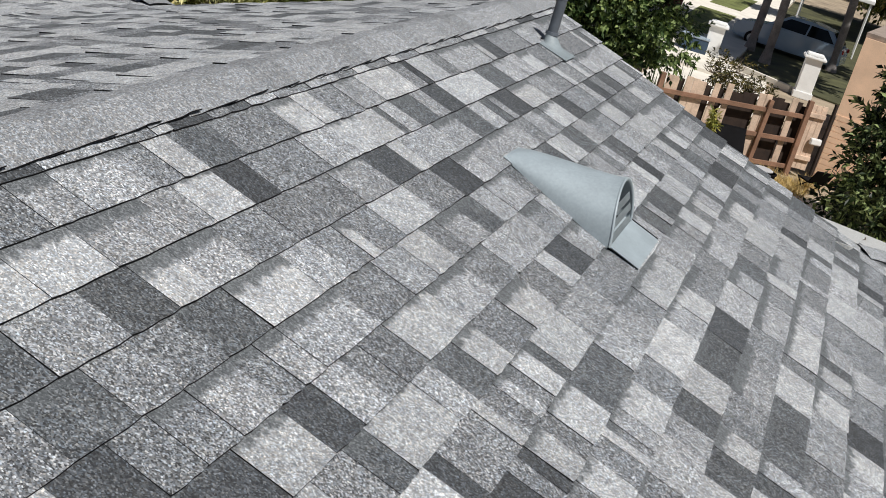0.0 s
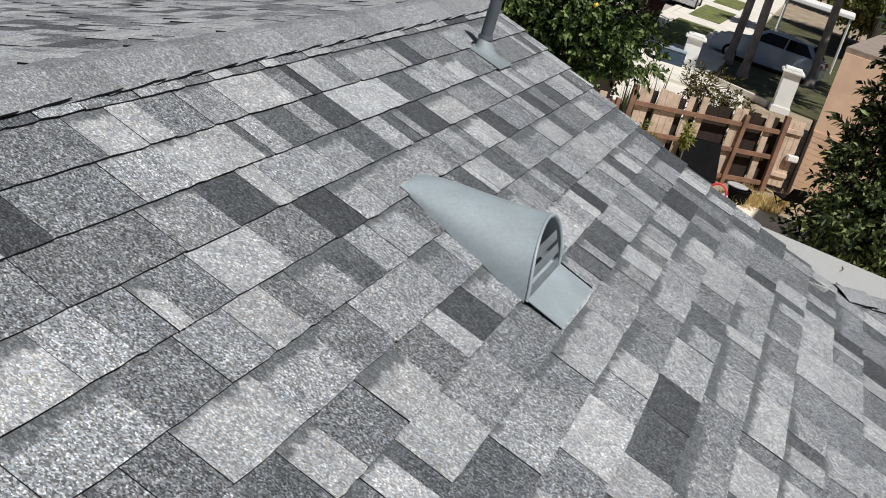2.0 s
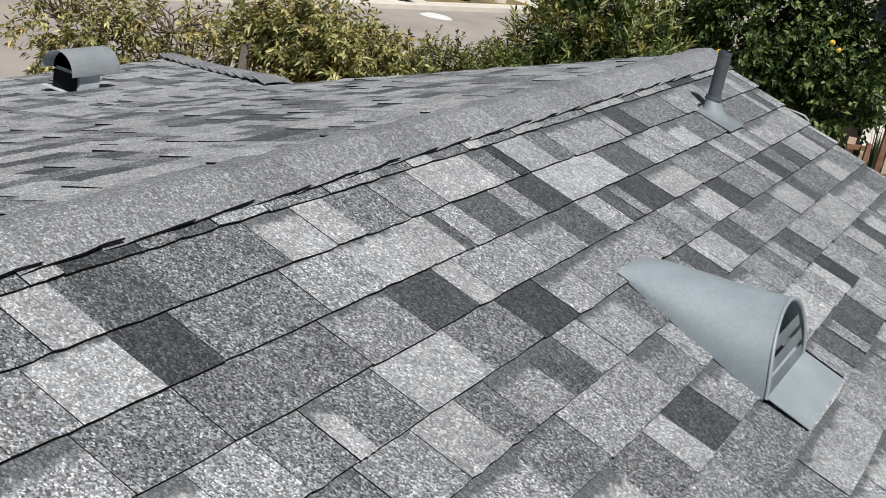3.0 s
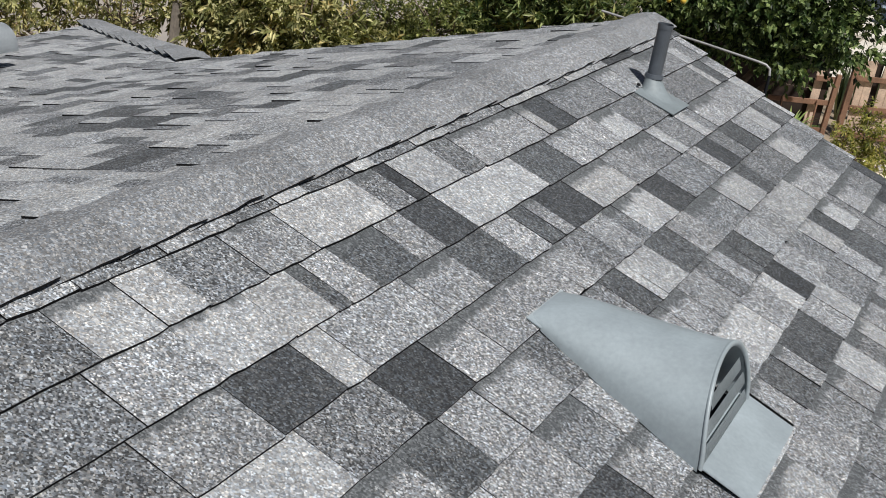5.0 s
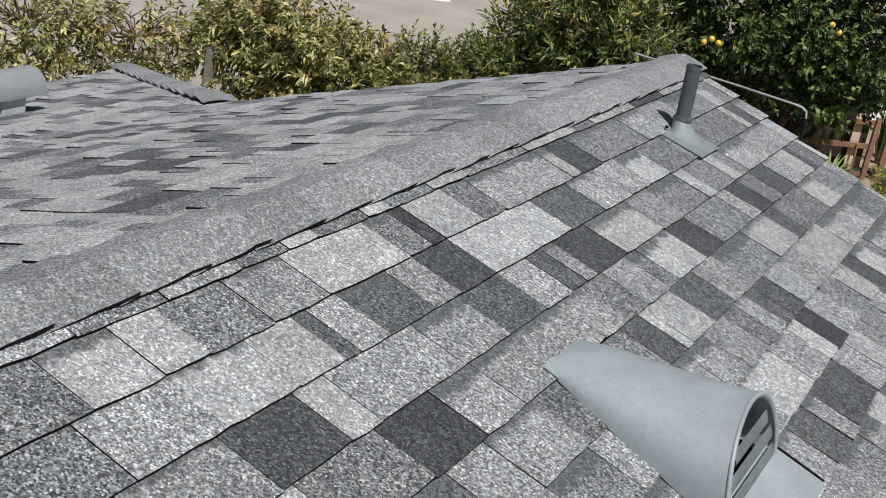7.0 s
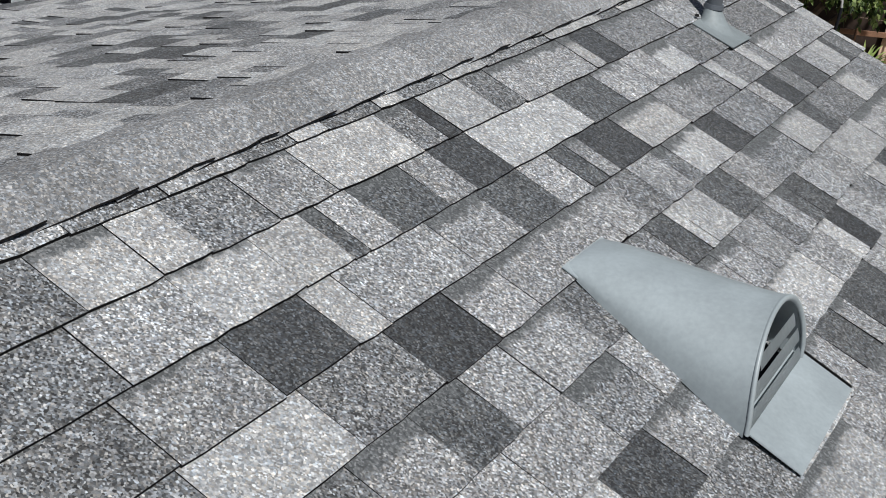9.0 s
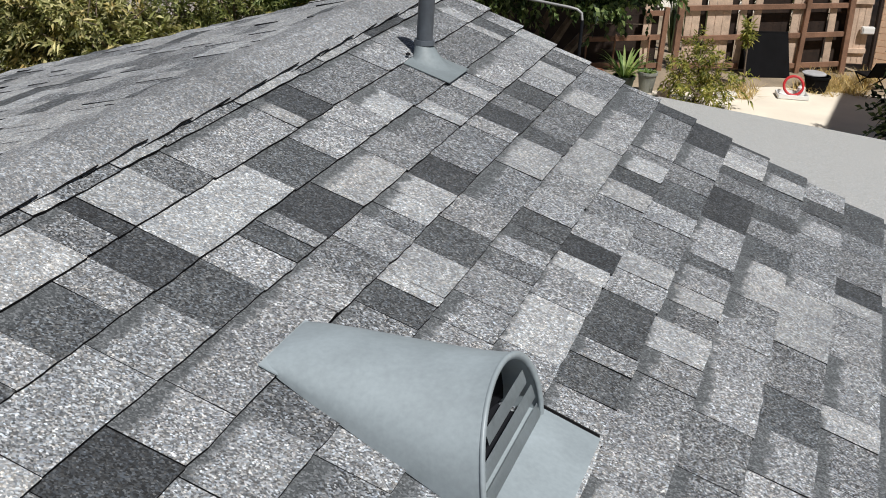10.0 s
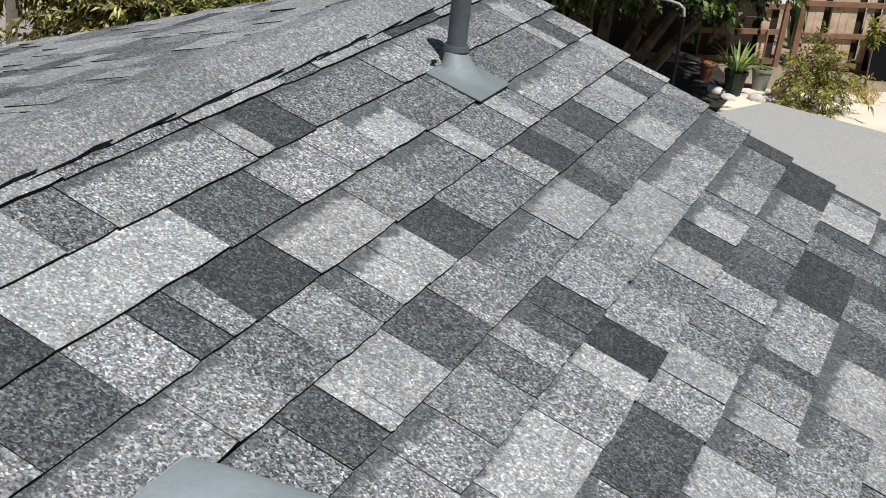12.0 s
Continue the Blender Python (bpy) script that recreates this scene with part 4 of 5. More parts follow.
def spray_leaves(name, blobs, sprays, each, size, mat, parent, seed, reach=0.22, lift=0.35, droop=0.25, inner=0.35):
    """Leaves set along twig ends: every spray leaves the surface of a blob outwards and upwards, with gaps between the sprays."""
    g = np.random.default_rng(seed)
    area = np.array([(b[1][0] * b[1][1] * b[1][2]) ** 0.67 for b in blobs])
    which = g.choice(len(blobs), sprays, p=area / area.sum())
    centre, radii = np.array([b[0] for b in blobs])[which], np.array([b[1] for b in blobs])[which]
    d = g.normal(size=(sprays, 3))
    d /= np.linalg.norm(d, axis=1)[:, None]
    start = centre + d * radii * (inner + (0.95 - inner) * g.random(sprays) ** 0.55)[:, None]
    way = d * 0.8 + g.normal(size=(sprays, 3)) * 0.45 + np.array([0, 0, lift])
    way /= np.linalg.norm(way, axis=1)[:, None]
    n = sprays * each
    way, start = np.repeat(way, each, 0), np.repeat(start, each, 0)
    f = np.tile((np.arange(each) + 0.5) / each, sprays)
    run = np.repeat(reach * (0.5 + g.random(sprays)), each)
    side = np.cross(way, np.array([0.31, 0.17, 0.93]))
    side /= np.linalg.norm(side, axis=1)[:, None] + 1e-9
    other = np.cross(way, side)
    a = np.tile(np.arange(each) * 2.4, sprays) + np.repeat(g.random(sprays) * math.tau, each) + g.normal(size=n) * 0.3
    out = side * np.cos(a)[:, None] + other * np.sin(a)[:, None]
    p = start + way * (run * f)[:, None]
    p[:, 2] -= droop * run * f * f * 0.5
    axis = way * (0.35 + 0.75 * f)[:, None] + out * (1.0 - 0.45 * f)[:, None] + g.normal(size=(n, 3)) * 0.18 + np.array([0, 0, -droop])
    axis /= np.linalg.norm(axis, axis=1)[:, None]
    flat = np.cross(axis, way + g.normal(size=(n, 3)) * 0.35)
    flat /= np.linalg.norm(flat, axis=1)[:, None] + 1e-9
    up = np.cross(flat, axis)
    ln = size[0] * (0.6 + 0.6 * g.random(n))[:, None] * (1.05 - 0.35 * f)[:, None]
    wd = size[1] * (0.75 + 0.5 * g.random(n))[:, None]
    tip = p + axis * ln - np.array([0, 0, 1.0]) * ln * droop * 0.3
    v = np.stack([p, p + axis * ln * 0.42 + flat * wd * 0.5 + up * wd * 0.16, tip, p + axis * ln * 0.42 - flat * wd * 0.5 + up * wd * 0.16], 1).reshape(-1, 3)
    me = bpy.data.meshes.new(name)
    me.from_pydata(v.tolist(), [], (np.arange(n * 4).reshape(-1, 4)).tolist())
    me.materials.append(mat)
    ob = new(name, me)
    ob.parent = parent
    return ob


TWIG = plain("twig_bark", (0.22, 0.17, 0.13), 0.95, scale=9, vary=0.4)


def limbs(name, base, ends, r, parent, mat=BARK, fork=None):
    bm = bmesh.new()
    fork = Vector(fork) if fork else Vector(base) + (sum((Vector(e) for e in ends), Vector()) / len(ends) - Vector(base)) * 0.4
    tube_into(bm, base, fork, r, r * 0.7, 10)
    for e in ends:
        mid = fork.lerp(Vector(e), 0.5) + Vector((0, 0, 0.08))
        tube_into(bm, fork, mid, r * 0.55, r * 0.35, 7)
        tube_into(bm, mid, e, r * 0.35, r * 0.12, 6)
    return part(name, bm, mat, parent)


def tree(kind, label, category, base, blobs, count, size, mat, seed, r=0.1, fork=None, sprigs=0, sprays=0, each=14, **more):
    t = thing(kind, label, category)
    limbs("trunk", base, [b[0] for b in blobs], r, t, fork=fork)
    if sprays:
        spray_leaves("crown", blobs, sprays, each, size, mat, t, seed, **more)
    else:
        leaves("crown", blobs, count, size, mat, t, seed, **more)
    if sprigs:
        g, bm = random.Random(seed), bmesh.new()
        for _ in range(sprigs):
            c, radii = g.choice(blobs)
            d = Vector((g.gauss(0, 1), g.gauss(0, 1), abs(g.gauss(0, 1)))).normalized()
            c = Vector(c)
            mid = c + Vector(q * w * 0.55 for q, w in zip(d, radii))
            bend = (d + Vector((g.gauss(0, 0.3), g.gauss(0, 0.3), 0.25))).normalized()
            end = c + Vector(q * w * g.uniform(0.95, 1.28) for q, w in zip(bend, radii))
            tube_into(bm, c, mid, 0.011, 0.007, 4)
            tube_into(bm, mid, end, 0.007, 0.002, 4)
        part("branchwork", bm, TWIG, t, "bare grey-brown twigs")
    return t


citrus = tree("orange_tree", "dense dark green orange tree with a few ripe fruit", "tree", (-1.8, 8.6, 0),
              [((-1.15, 7.8, 3.95), (0.85, 1.0, 0.95)), ((-1.75, 7.9, 3.35), (0.5, 0.7, 0.6)), ((-0.65, 8.0, 3.72), (0.66, 0.8, 0.55)), ((-0.1, 8.0, 3.55), (0.4, 0.45, 0.26)), ((-0.5, 7.9, 3.4), (0.5, 0.5, 0.35)),
               ((-1.85, 8.6, 5.1), (1.25, 1.4, 1.2))],
              0, (0.088, 0.040), LEAF_CITRUS, 3, 0.14, sprays=3700, each=12, reach=0.20, inner=0.35, droop=0.3)
FRUIT = plain("orange_skin", (0.78, 0.52, 0.07), 0.4, scale=20, vary=0.15)
for x, y, z in ((-0.42, 7.22, 3.95), (-0.36, 7.25, 3.90), (-1.22, 6.72, 3.70), (-1.16, 6.72, 3.68), (-1.28, 6.73, 3.66), (-0.2, 7.7, 4.05)):
    bm = bmesh.new()
    bmesh.ops.create_icosphere(bm, subdivisions=2, radius=0.027, matrix=pose(x, y, z))
    part("orange", bm, FRUIT, citrus, smooth=True)

tree("shrub", "tall olive-green shrub with yellowing leaves past the eave", "shrub", (-4.1, 5.6, 0),
     [((-4.25, 5.4, 3.10), (0.56, 0.5, 0.38)), ((-4.75, 5.4, 3.08), (0.36, 0.4, 0.30)), ((-5.12, 5.4, 2.92), (0.24, 0.3, 0.26)), ((-3.75, 5.35, 2.92), (0.46, 0.5, 0.42)), ((-4.45, 5.4, 2.8), (0.48, 0.5, 0.5)), ((-3.45, 5.35, 2.65), (0.45, 0.45, 0.5)), ((-4.0, 5.4, 2.3), (0.85, 0.6, 0.6))],
     0, (0.098, 0.028), LEAF_HEDGE, 11, 0.05, sprigs=90, sprays=1450, each=15, reach=0.22, inner=0.25, droop=0.45)
tree("shrub", "sparse shrub with bare twigs past the eave", "shrub", (-5.6, 4.9, 0),
     [((-5.95, 4.7, 2.85), (0.42, 0.4, 0.34)), ((-5.45, 4.8, 2.93), (0.38, 0.4, 0.28)), ((-5.15, 4.8, 2.72), (0.26, 0.35, 0.32)), ((-5.9, 4.7, 2.4), (0.7, 0.5, 0.5)), ((-5.35, 4.9, 2.3), (0.45, 0.4, 0.4)), ((-6.5, 4.6, 2.8), (0.5, 0.5, 0.55))],
     0, (0.092, 0.026), LEAF_HEDGE, 12, 0.04, sprigs=130, sprays=430, each=14, reach=0.24, inner=0.2, droop=0.45)
tree("shrub", "low leafy green shrub past the eave", "shrub", (-3.0, 6.0, 0),
     [((-3.3, 5.9, 3.02), (0.36, 0.4, 0.27)), ((-2.95, 6.0, 3.05), (0.34, 0.4, 0.30)), ((-3.3, 5.8, 2.6), (0.6, 0.5, 0.5)), ((-2.8, 6.0, 2.6), (0.4, 0.4, 0.4))],
     0, (0.056, 0.020), LEAF_GREEN, 13, 0.04, sprigs=40, sprays=1300, each=16, reach=0.15, inner=0.25, droop=0.2)
tree("shrub", "bright long-leaved shrub in front of the orange tree", "shrub", (-2.5, 6.6, 0),
     [((-2.75, 6.5, 3.28), (0.35, 0.4, 0.42)), ((-2.3, 6.5, 3.6), (0.45, 0.45, 0.48)), ((-1.85, 6.5, 3.45), (0.40, 0.4, 0.46)), ((-2.3, 6.5, 3.0), (0.7, 0.45, 0.4)), ((-2.1, 6.6, 4.05), (0.4, 0.4, 0.3))],
     0, (0.13, 0.024), STRAP_SHRUB, 14, 0.04, sprigs=30, sprays=1000, each=14, reach=0.20, inner=0.2, droop=0.1, lift=0.7)
# added canopy, out of view, placed to cast shade on the soil bed
tree("shade_tree", "unseen leafy tree added to shade the soil bed", "tree", (-2.0, 9.3, 0),
     [((0.6, 8.0, 6.5), (1.2, 1.1, 0.8)), ((1.6, 8.9, 6.5), (1.5, 1.3, 0.8)), ((0.6, 10.4, 6.4), (1.7, 1.5, 0.9)), ((-0.5, 12.7, 6.2), (1.7, 1.6, 0.9)), ((1.3, 11.6, 6.2), (1.3, 1.3, 0.8)), ((-0.6, 14.2, 6.0), (1.2, 1.2, 0.8)), ((-1.6, 10.6, 6.2), (1.7, 1.7, 0.9)), ((-1.6, 14.6, 6.0), (1.5, 1.5, 0.8)),
      ((-2.2, 16.4, 6.0), (1.4, 1.3, 0.8)), ((-0.95, 16.4, 6.0), (1.2, 1.2, 0.7))],
     56000, (0.19, 0.11), LEAF_CITRUS, 22, 0.12, fork=(-1.9, 9.2, 5.9), hollow=0.1)
# added block, out of view, sized so its shadow falls across the patio
shade_house = thing("house", "unseen plain stucco block added to shade the patio", "house", at=(5.24, 16.22, 0.0), turn=-4)
boxes("wall", STUCCO, shade_house, ((2.5, -1.7, 3.9), (5.0, 3.4, 7.8)), bevel=0.02)
boxes("parapet", STUCCO, shade_house, ((2.5, -1.7, 7.9), (5.06, 3.46, 0.2)), bevel=0.02)
stump = thing("wooden_post", "weathered grey wooden post among the shrubs", "post")
bm = bmesh.new()
box_into(bm, (-4.83, 4.95, 1.50), (0.065, 0.075, 3.00), Matrix.Rotation(radians(2), 3, "Y"), 0.012)
part("shaft", bm, plain("grey_timber", (0.30, 0.26, 0.22), 0.9, scale=6, vary=0.4, grain=40, relief=0.8), stump)
tree("fig_tree", "broad-leaved dark green tree shading the patio", "tree", (4.3, 14.0, 0),
     [((3.75, 13.9, 3.0), (1.25, 1.3, 1.35)), ((3.4, 13.7, 3.85), (0.9, 1.0, 0.75)), ((4.1, 14.1, 4.1), (0.95, 1.2, 0.95)), ((3.05, 13.55, 2.3), (0.75, 0.85, 0.85)), ((4.25, 13.3, 2.65), (0.8, 1.1, 1.35)), ((4.05, 13.3, 4.45), (0.95, 0.95, 0.75)), ((3.2, 13.1, 1.6), (0.75, 0.75, 0.7)), ((2.75, 14.6, 0.9), (0.5, 0.6, 0.6)), ((4.0, 13.6, 1.5), (1.0, 0.9, 0.9))],
     0, (0.165, 0.058), LEAF_FIG, 21, 0.16, sprays=3400, each=11, reach=0.32, inner=0.5, droop=0.25)

# ---- the fence and the yard corner ----
FENCE_AT, FENCE_TURN = (-1.38, 19.1, 0.0), math.degrees(math.atan2(0.469, 0.883))
fence = thing("wooden_fence", "weathered redwood board fence with rails and leaning posts", "fence", at=FENCE_AT, turn=FENCE_TURN)


def plank(name, parent, centre, size, mat, lean=0.0, label=""):
    """A sawn piece of timber with slightly broken edges, in the fence's own frame."""
    bm = bmesh.new()
    box_into(bm, centre, size, Matrix.Rotation(radians(lean), 3, "Y"), 0.004)
    return part(name, bm, mat, parent, label)


g = random.Random(31)
# boards are pale in these stretches, very dark brown and set back elsewhere
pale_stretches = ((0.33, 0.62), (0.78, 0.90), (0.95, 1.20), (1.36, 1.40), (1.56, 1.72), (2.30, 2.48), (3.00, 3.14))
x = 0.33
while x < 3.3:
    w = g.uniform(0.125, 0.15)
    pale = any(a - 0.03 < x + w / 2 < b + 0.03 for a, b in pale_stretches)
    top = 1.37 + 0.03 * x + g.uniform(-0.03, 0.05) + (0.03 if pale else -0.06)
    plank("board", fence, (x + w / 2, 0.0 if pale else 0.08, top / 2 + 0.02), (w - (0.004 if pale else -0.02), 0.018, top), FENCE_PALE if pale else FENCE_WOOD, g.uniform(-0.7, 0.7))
    x += w
plank("board", fence, (-0.33, 0.03, 0.58), (0.15, 0.018, 1.12), FENCE_PALE, 0.4)
plank("board", fence, (-0.19, 0.03, 0.55), (0.12, 0.018, 1.06), FENCE_WOOD, -0.3)
RAIL = plain("rail_timber", (0.27, 0.15, 0.095), 0.8, scale=4, vary=0.35, grain=45, relief=0.5)
for a, b, za, zb in ((0.28, 3.36, 1.09, 1.23), (0.28, 3.32, 0.56, 0.72), (0.30, 1.38, 0.09, 0.11), (2.28, 3.30, 0.12, 0.18), (-1.62, -0.08, 0.50, 0.58), (-1.62, -0.08, 0.05, 0.08), (-0.42, -0.06, 0.98, 1.0)):
    plank("rail", fence, ((a + b) / 2, -0.045, (za + zb) / 2), (b - a, 0.045, 0.088), RAIL, -math.degrees(math.atan2(zb - za, b - a)))
for at, h, w in ((-0.05, 1.10, 0.085), (0.21, 1.43, 0.10), (2.52, 1.40, 0.085), (3.35, 1.57, 0.10)):
    plank("post", fence, (at, -0.06, h / 2), (w, w, h), RAIL, g.uniform(-1.0, 1.5))
for at, h in ((-1.42, 0.6), (-0.92, 0.62), (-0.30, 0.62)):
    plank("stake", fence, (at, -0.10, h / 2), (0.03, 0.03, h), RAIL, g.uniform(-2, 2))
back_fence = thing("slat_fence", "dark brown horizontal slat fence in deep shade", "fence", at=FENCE_AT, turn=FENCE_TURN)
for k in range(10):
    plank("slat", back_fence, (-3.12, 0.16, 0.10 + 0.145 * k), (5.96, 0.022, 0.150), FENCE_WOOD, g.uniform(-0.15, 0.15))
for x in (-6.0, -4.4, -2.9, -1.72):
    plank("post", back_fence, (x, 0.22, 0.78), (0.09, 0.09, 1.56), FENCE_WOOD)
gate = thing("garden_gate", "narrow pale wooden board gate beside the fence", "gate", at=FENCE_AT, turn=FENCE_TURN)
for k in range(3):
    plank("board", gate, (3.47 + 0.122 * k, 0.0, 0.84), (0.118, 0.02, 1.32 + g.uniform(-0.02, 0.03)), FENCE_PALE)
for z in (0.42, 1.30):
    plank("rail", gate, (3.59, -0.032, z), (0.36, 0.04, 0.09), FENCE_PALE)
plank("frame", gate, (3.94, 0.03, 0.80), (0.05, 0.08, 1.6), FENCE_WOOD)
box = thing("meter_box", "white painted box fixed beside the gate", "box", at=FENCE_AT, turn=FENCE_TURN)
bm = bmesh.new()
box_into(bm, (3.72, -0.08, 0.80), (0.24, 0.08, 0.13), None, 0.01)
part("case", bm, WHITE, box)
bm = bmesh.new()
box_into(bm, (3.72, -0.126, 0.80), (0.21, 0.012, 0.10), None, 0.004)
part("lid", bm, WHITE, box)
panel = thing("black_panel", "black board leaning against the wooden fence", "board", at=FENCE_AT, turn=FENCE_TURN)
BLACK = plain("black_plastic", (0.006, 0.006, 0.007), 0.85, vary=0.3)
BLACK.node_tree.nodes["Principled BSDF"].inputs["Specular IOR Level"].default_value = 0.1
bm = bmesh.new()
box_into(bm, (1.80, -0.27, 0.365), (0.84, 0.025, 0.80), Matrix.Rotation(radians(-25), 3, "X"), 0.006)
part("sheet", bm, BLACK, panel)
bm = bmesh.new()
box_into(bm, (1.80, -0.10, 0.725), (0.84, 0.04, 0.03), Matrix.Rotation(radians(-25), 3, "X"), 0.006)
part("edge_strip", bm, BLACK, panel)

tray = thing("shallow_tray", "white plastic tray on the sunlit patio", "tray", at=(0.92, 18.32, 0.02), turn=14)
bm = bmesh.new()
box_into(bm, (0, 0, 0.012), (0.50, 0.34, 0.024), None, 0.01)
part("base", bm, WHITE, tray)
for c, d in (((0, 0.165, 0.045), (0.50, 0.02, 0.07)), ((0, -0.165, 0.045), (0.50, 0.02, 0.07)), ((0.245, 0, 0.045), (0.02, 0.31, 0.07)), ((-0.245, 0, 0.045), (0.02, 0.31, 0.07))):
    boxes("side", WHITE, tray, (c, d), bevel=0.006)


def ring_into(bm, centre, major, minor, turn, n=28, k=8):
    rows = []
    for i in range(n):
        a = math.tau * i / n
        rows.append([bm.verts.new(Vector(centre) + turn @ Vector(((major + minor * math.cos(q)) * math.cos(a), minor * math.sin(q), (major + minor * math.cos(q)) * math.sin(a)))) for q in [math.tau * j / k for j in range(k)]])
    for i in range(n):
        for j in range(k):
            bm.faces.new((rows[i][j], rows[(i + 1) % n][j], rows[(i + 1) % n][(j + 1) % k], rows[i][(j + 1) % k]))
    bmesh.ops.recalc_face_normals(bm, faces=bm.faces)


hoop = thing("red_hoop", "red ring standing on edge in a white tray", "hoop")
bm = bmesh.new()
ring_into(bm, (0.92, 18.36, 0.21), 0.155, 0.022, Matrix.Rotation(radians(8), 3, "Z") @ Matrix.Rotation(radians(-22), 3, "X"))
part("ring", bm, plain("red_plastic", (0.55, 0.03, 0.035), 0.4, vary=0.1), hoop, smooth=True)


def lathe(name, profile, mat, parent, at, sides=20, label=""):
    """A turned body: (radius, height) pairs from the foot up and back down inside."""
    bm = bmesh.new()
    rows = [[bm.verts.new((at[0] + r * math.cos(math.tau * i / sides), at[1] + r * math.sin(math.tau * i / sides), at[2] + z)) for i in range(sides)] for r, z in profile]
    for a, b in zip(rows, rows[1:]):
        for i in range(sides):
            bm.faces.new((a[i], a[(i + 1) % sides], b[(i + 1) % sides], b[i]))
    bm.faces.new(rows[0][::-1])
    bm.faces.new(rows[-1])
    bmesh.ops.recalc_face_normals(bm, faces=bm.faces)
    return part(name, bm, mat, parent, label)


tub = thing("garden_tub", "dark round tub lying among dry grass", "tub")
lathe("bowl", ((0.16, 0.0), (0.21, 0.26), (0.225, 0.27), (0.225, 0.30), (0.20, 0.30), (0.15, 0.05)), BLACK, tub, (1.26, 18.95, 0.0))
lid = lathe("lid", ((0.20, 0.30), (0.20, 0.315), (0.16, 0.33), (0.02, 0.335)), plain("grey_plastic", (0.45, 0.45, 0.46), 0.5), tub, (1.20, 19.0, 0.005))
cone = thing("red_white_bottle", "white and red plastic container beside the ring", "container")
lathe("body", ((0.06, 0.0), (0.065, 0.02), (0.065, 0.13), (0.03, 0.17), (0.025, 0.20)), WHITE, cone, (1.05, 18.42, 0.055), 14)
lathe("cap", ((0.03, 0.20), (0.03, 0.23), (0.01, 0.235)), plain("red_cap", (0.5, 0.05, 0.04), 0.4), cone, (1.05, 18.42, 0.055), 12)


def blades(name, at, count, length, width, mat, parent, seed, upright=0.6, arch=0.35):
    """Strap leaves from one crown: tapered, folded along the middle, arching over."""
    q = random.Random(seed)
    verts, faces = [], []
    for i in range(count):
        a, up, ln = q.uniform(0, math.tau), upright * q.uniform(0.6, 1.3), length * q.uniform(0.65, 1.15)
        out = Vector((math.cos(a), math.sin(a), 0))
        side = Vector((-math.sin(a), math.cos(a), 0))
        for k in range(5):
            f = k / 4
            p = Vector(at) + out * ln * (0.06 + 0.75 * f * (1 - 0.35 * up)) + Vector((0, 0, ln * (up * f + 0.15 * f - arch * f * f)))
            w = width * (0.65 + 0.9 * f - 1.5 * f * f)
            n = len(verts)
            verts += [tuple(p - side * w), tuple(p + Vector((0, 0, -w * 0.35))), tuple(p + side * w)]
            if k:
                faces += [(n - 3, n - 2, n + 1, n), (n - 2, n - 1, n + 2, n + 1)]
    me = bpy.data.meshes.new(name)
    me.from_pydata(verts, [], faces)
    me.materials.append(mat)
    ob = new(name, me)
    ob.parent = parent
    return ob


STRAP = leaf_material("leaf_strap", (0.06, 0.12, 0.03), (0.16, 0.26, 0.07), (0.34, 0.42, 0.15))
SWORD = leaf_material("leaf_sword", (0.04, 0.06, 0.035), (0.09, 0.12, 0.06), (0.20, 0.22, 0.12))
LEAF_YELLOW = leaf_material("leaf_yellow_green", (0.10, 0.13, 0.03), (0.26, 0.27, 0.06), (0.45, 0.40, 0.12))
TERRACOTTA = plain("terracotta", (0.38, 0.15, 0.09), 0.8, scale=8, vary=0.3)
POT_GREY = plain("grey_pot", (0.26, 0.27, 0.24), 0.7, scale=7, vary=0.3)
POT = ((0.10, 0.0), (0.145, 0.30), (0.16, 0.30), (0.16, 0.34), (0.14, 0.34), (0.135, 0.29), (0.01, 0.29))
for x, y, mat, words, size in ((-1.62, 16.75, plain("dark_green_pot", (0.015, 0.03, 0.02), 0.5), "dark green pot with strap-leaved plant", 1.15), (-1.34, 17.35, POT_GREY, "grey-green plant pot with small bright plant", 1.05),
                               (-2.18, 17.34, TERRACOTTA, "reddish clay pot with dry soil in the shade", 0.8)):
    pot = thing("plant_pot", words, "plant pot", "pots along the fence")
    lathe("pot", [(r * size, z * size) for r, z in POT], mat, pot, (x, y, 0.0))
    lathe("soil", ((0.13 * size, 0.295 * size), (0.12 * size, 0.305 * size)), DIRT, pot, (x, y, 0.0), 14)
    if size > 1.1:
        blades("leaves", (x, y, 0.34), 60, 0.72, 0.026, STRAP, pot, 3, 0.75, 0.45)
    elif size > 1:
        blades("leaves", (x, y, 0.31), 26, 0.26, 0.022, STRAP, pot, 4, 0.6, 0.4)
small = thing("flower_pot", "small pale pinkish pot standing upside down", "plant pot")
lathe("pot", ((0.13, 0.0), (0.13, 0.03), (0.115, 0.03), (0.08, 0.24), (0.02, 0.245)), plain("pink_clay", (0.62, 0.47, 0.40), 0.8), small, (-1.01, 17.12, 0.02))
g = random.Random(77)
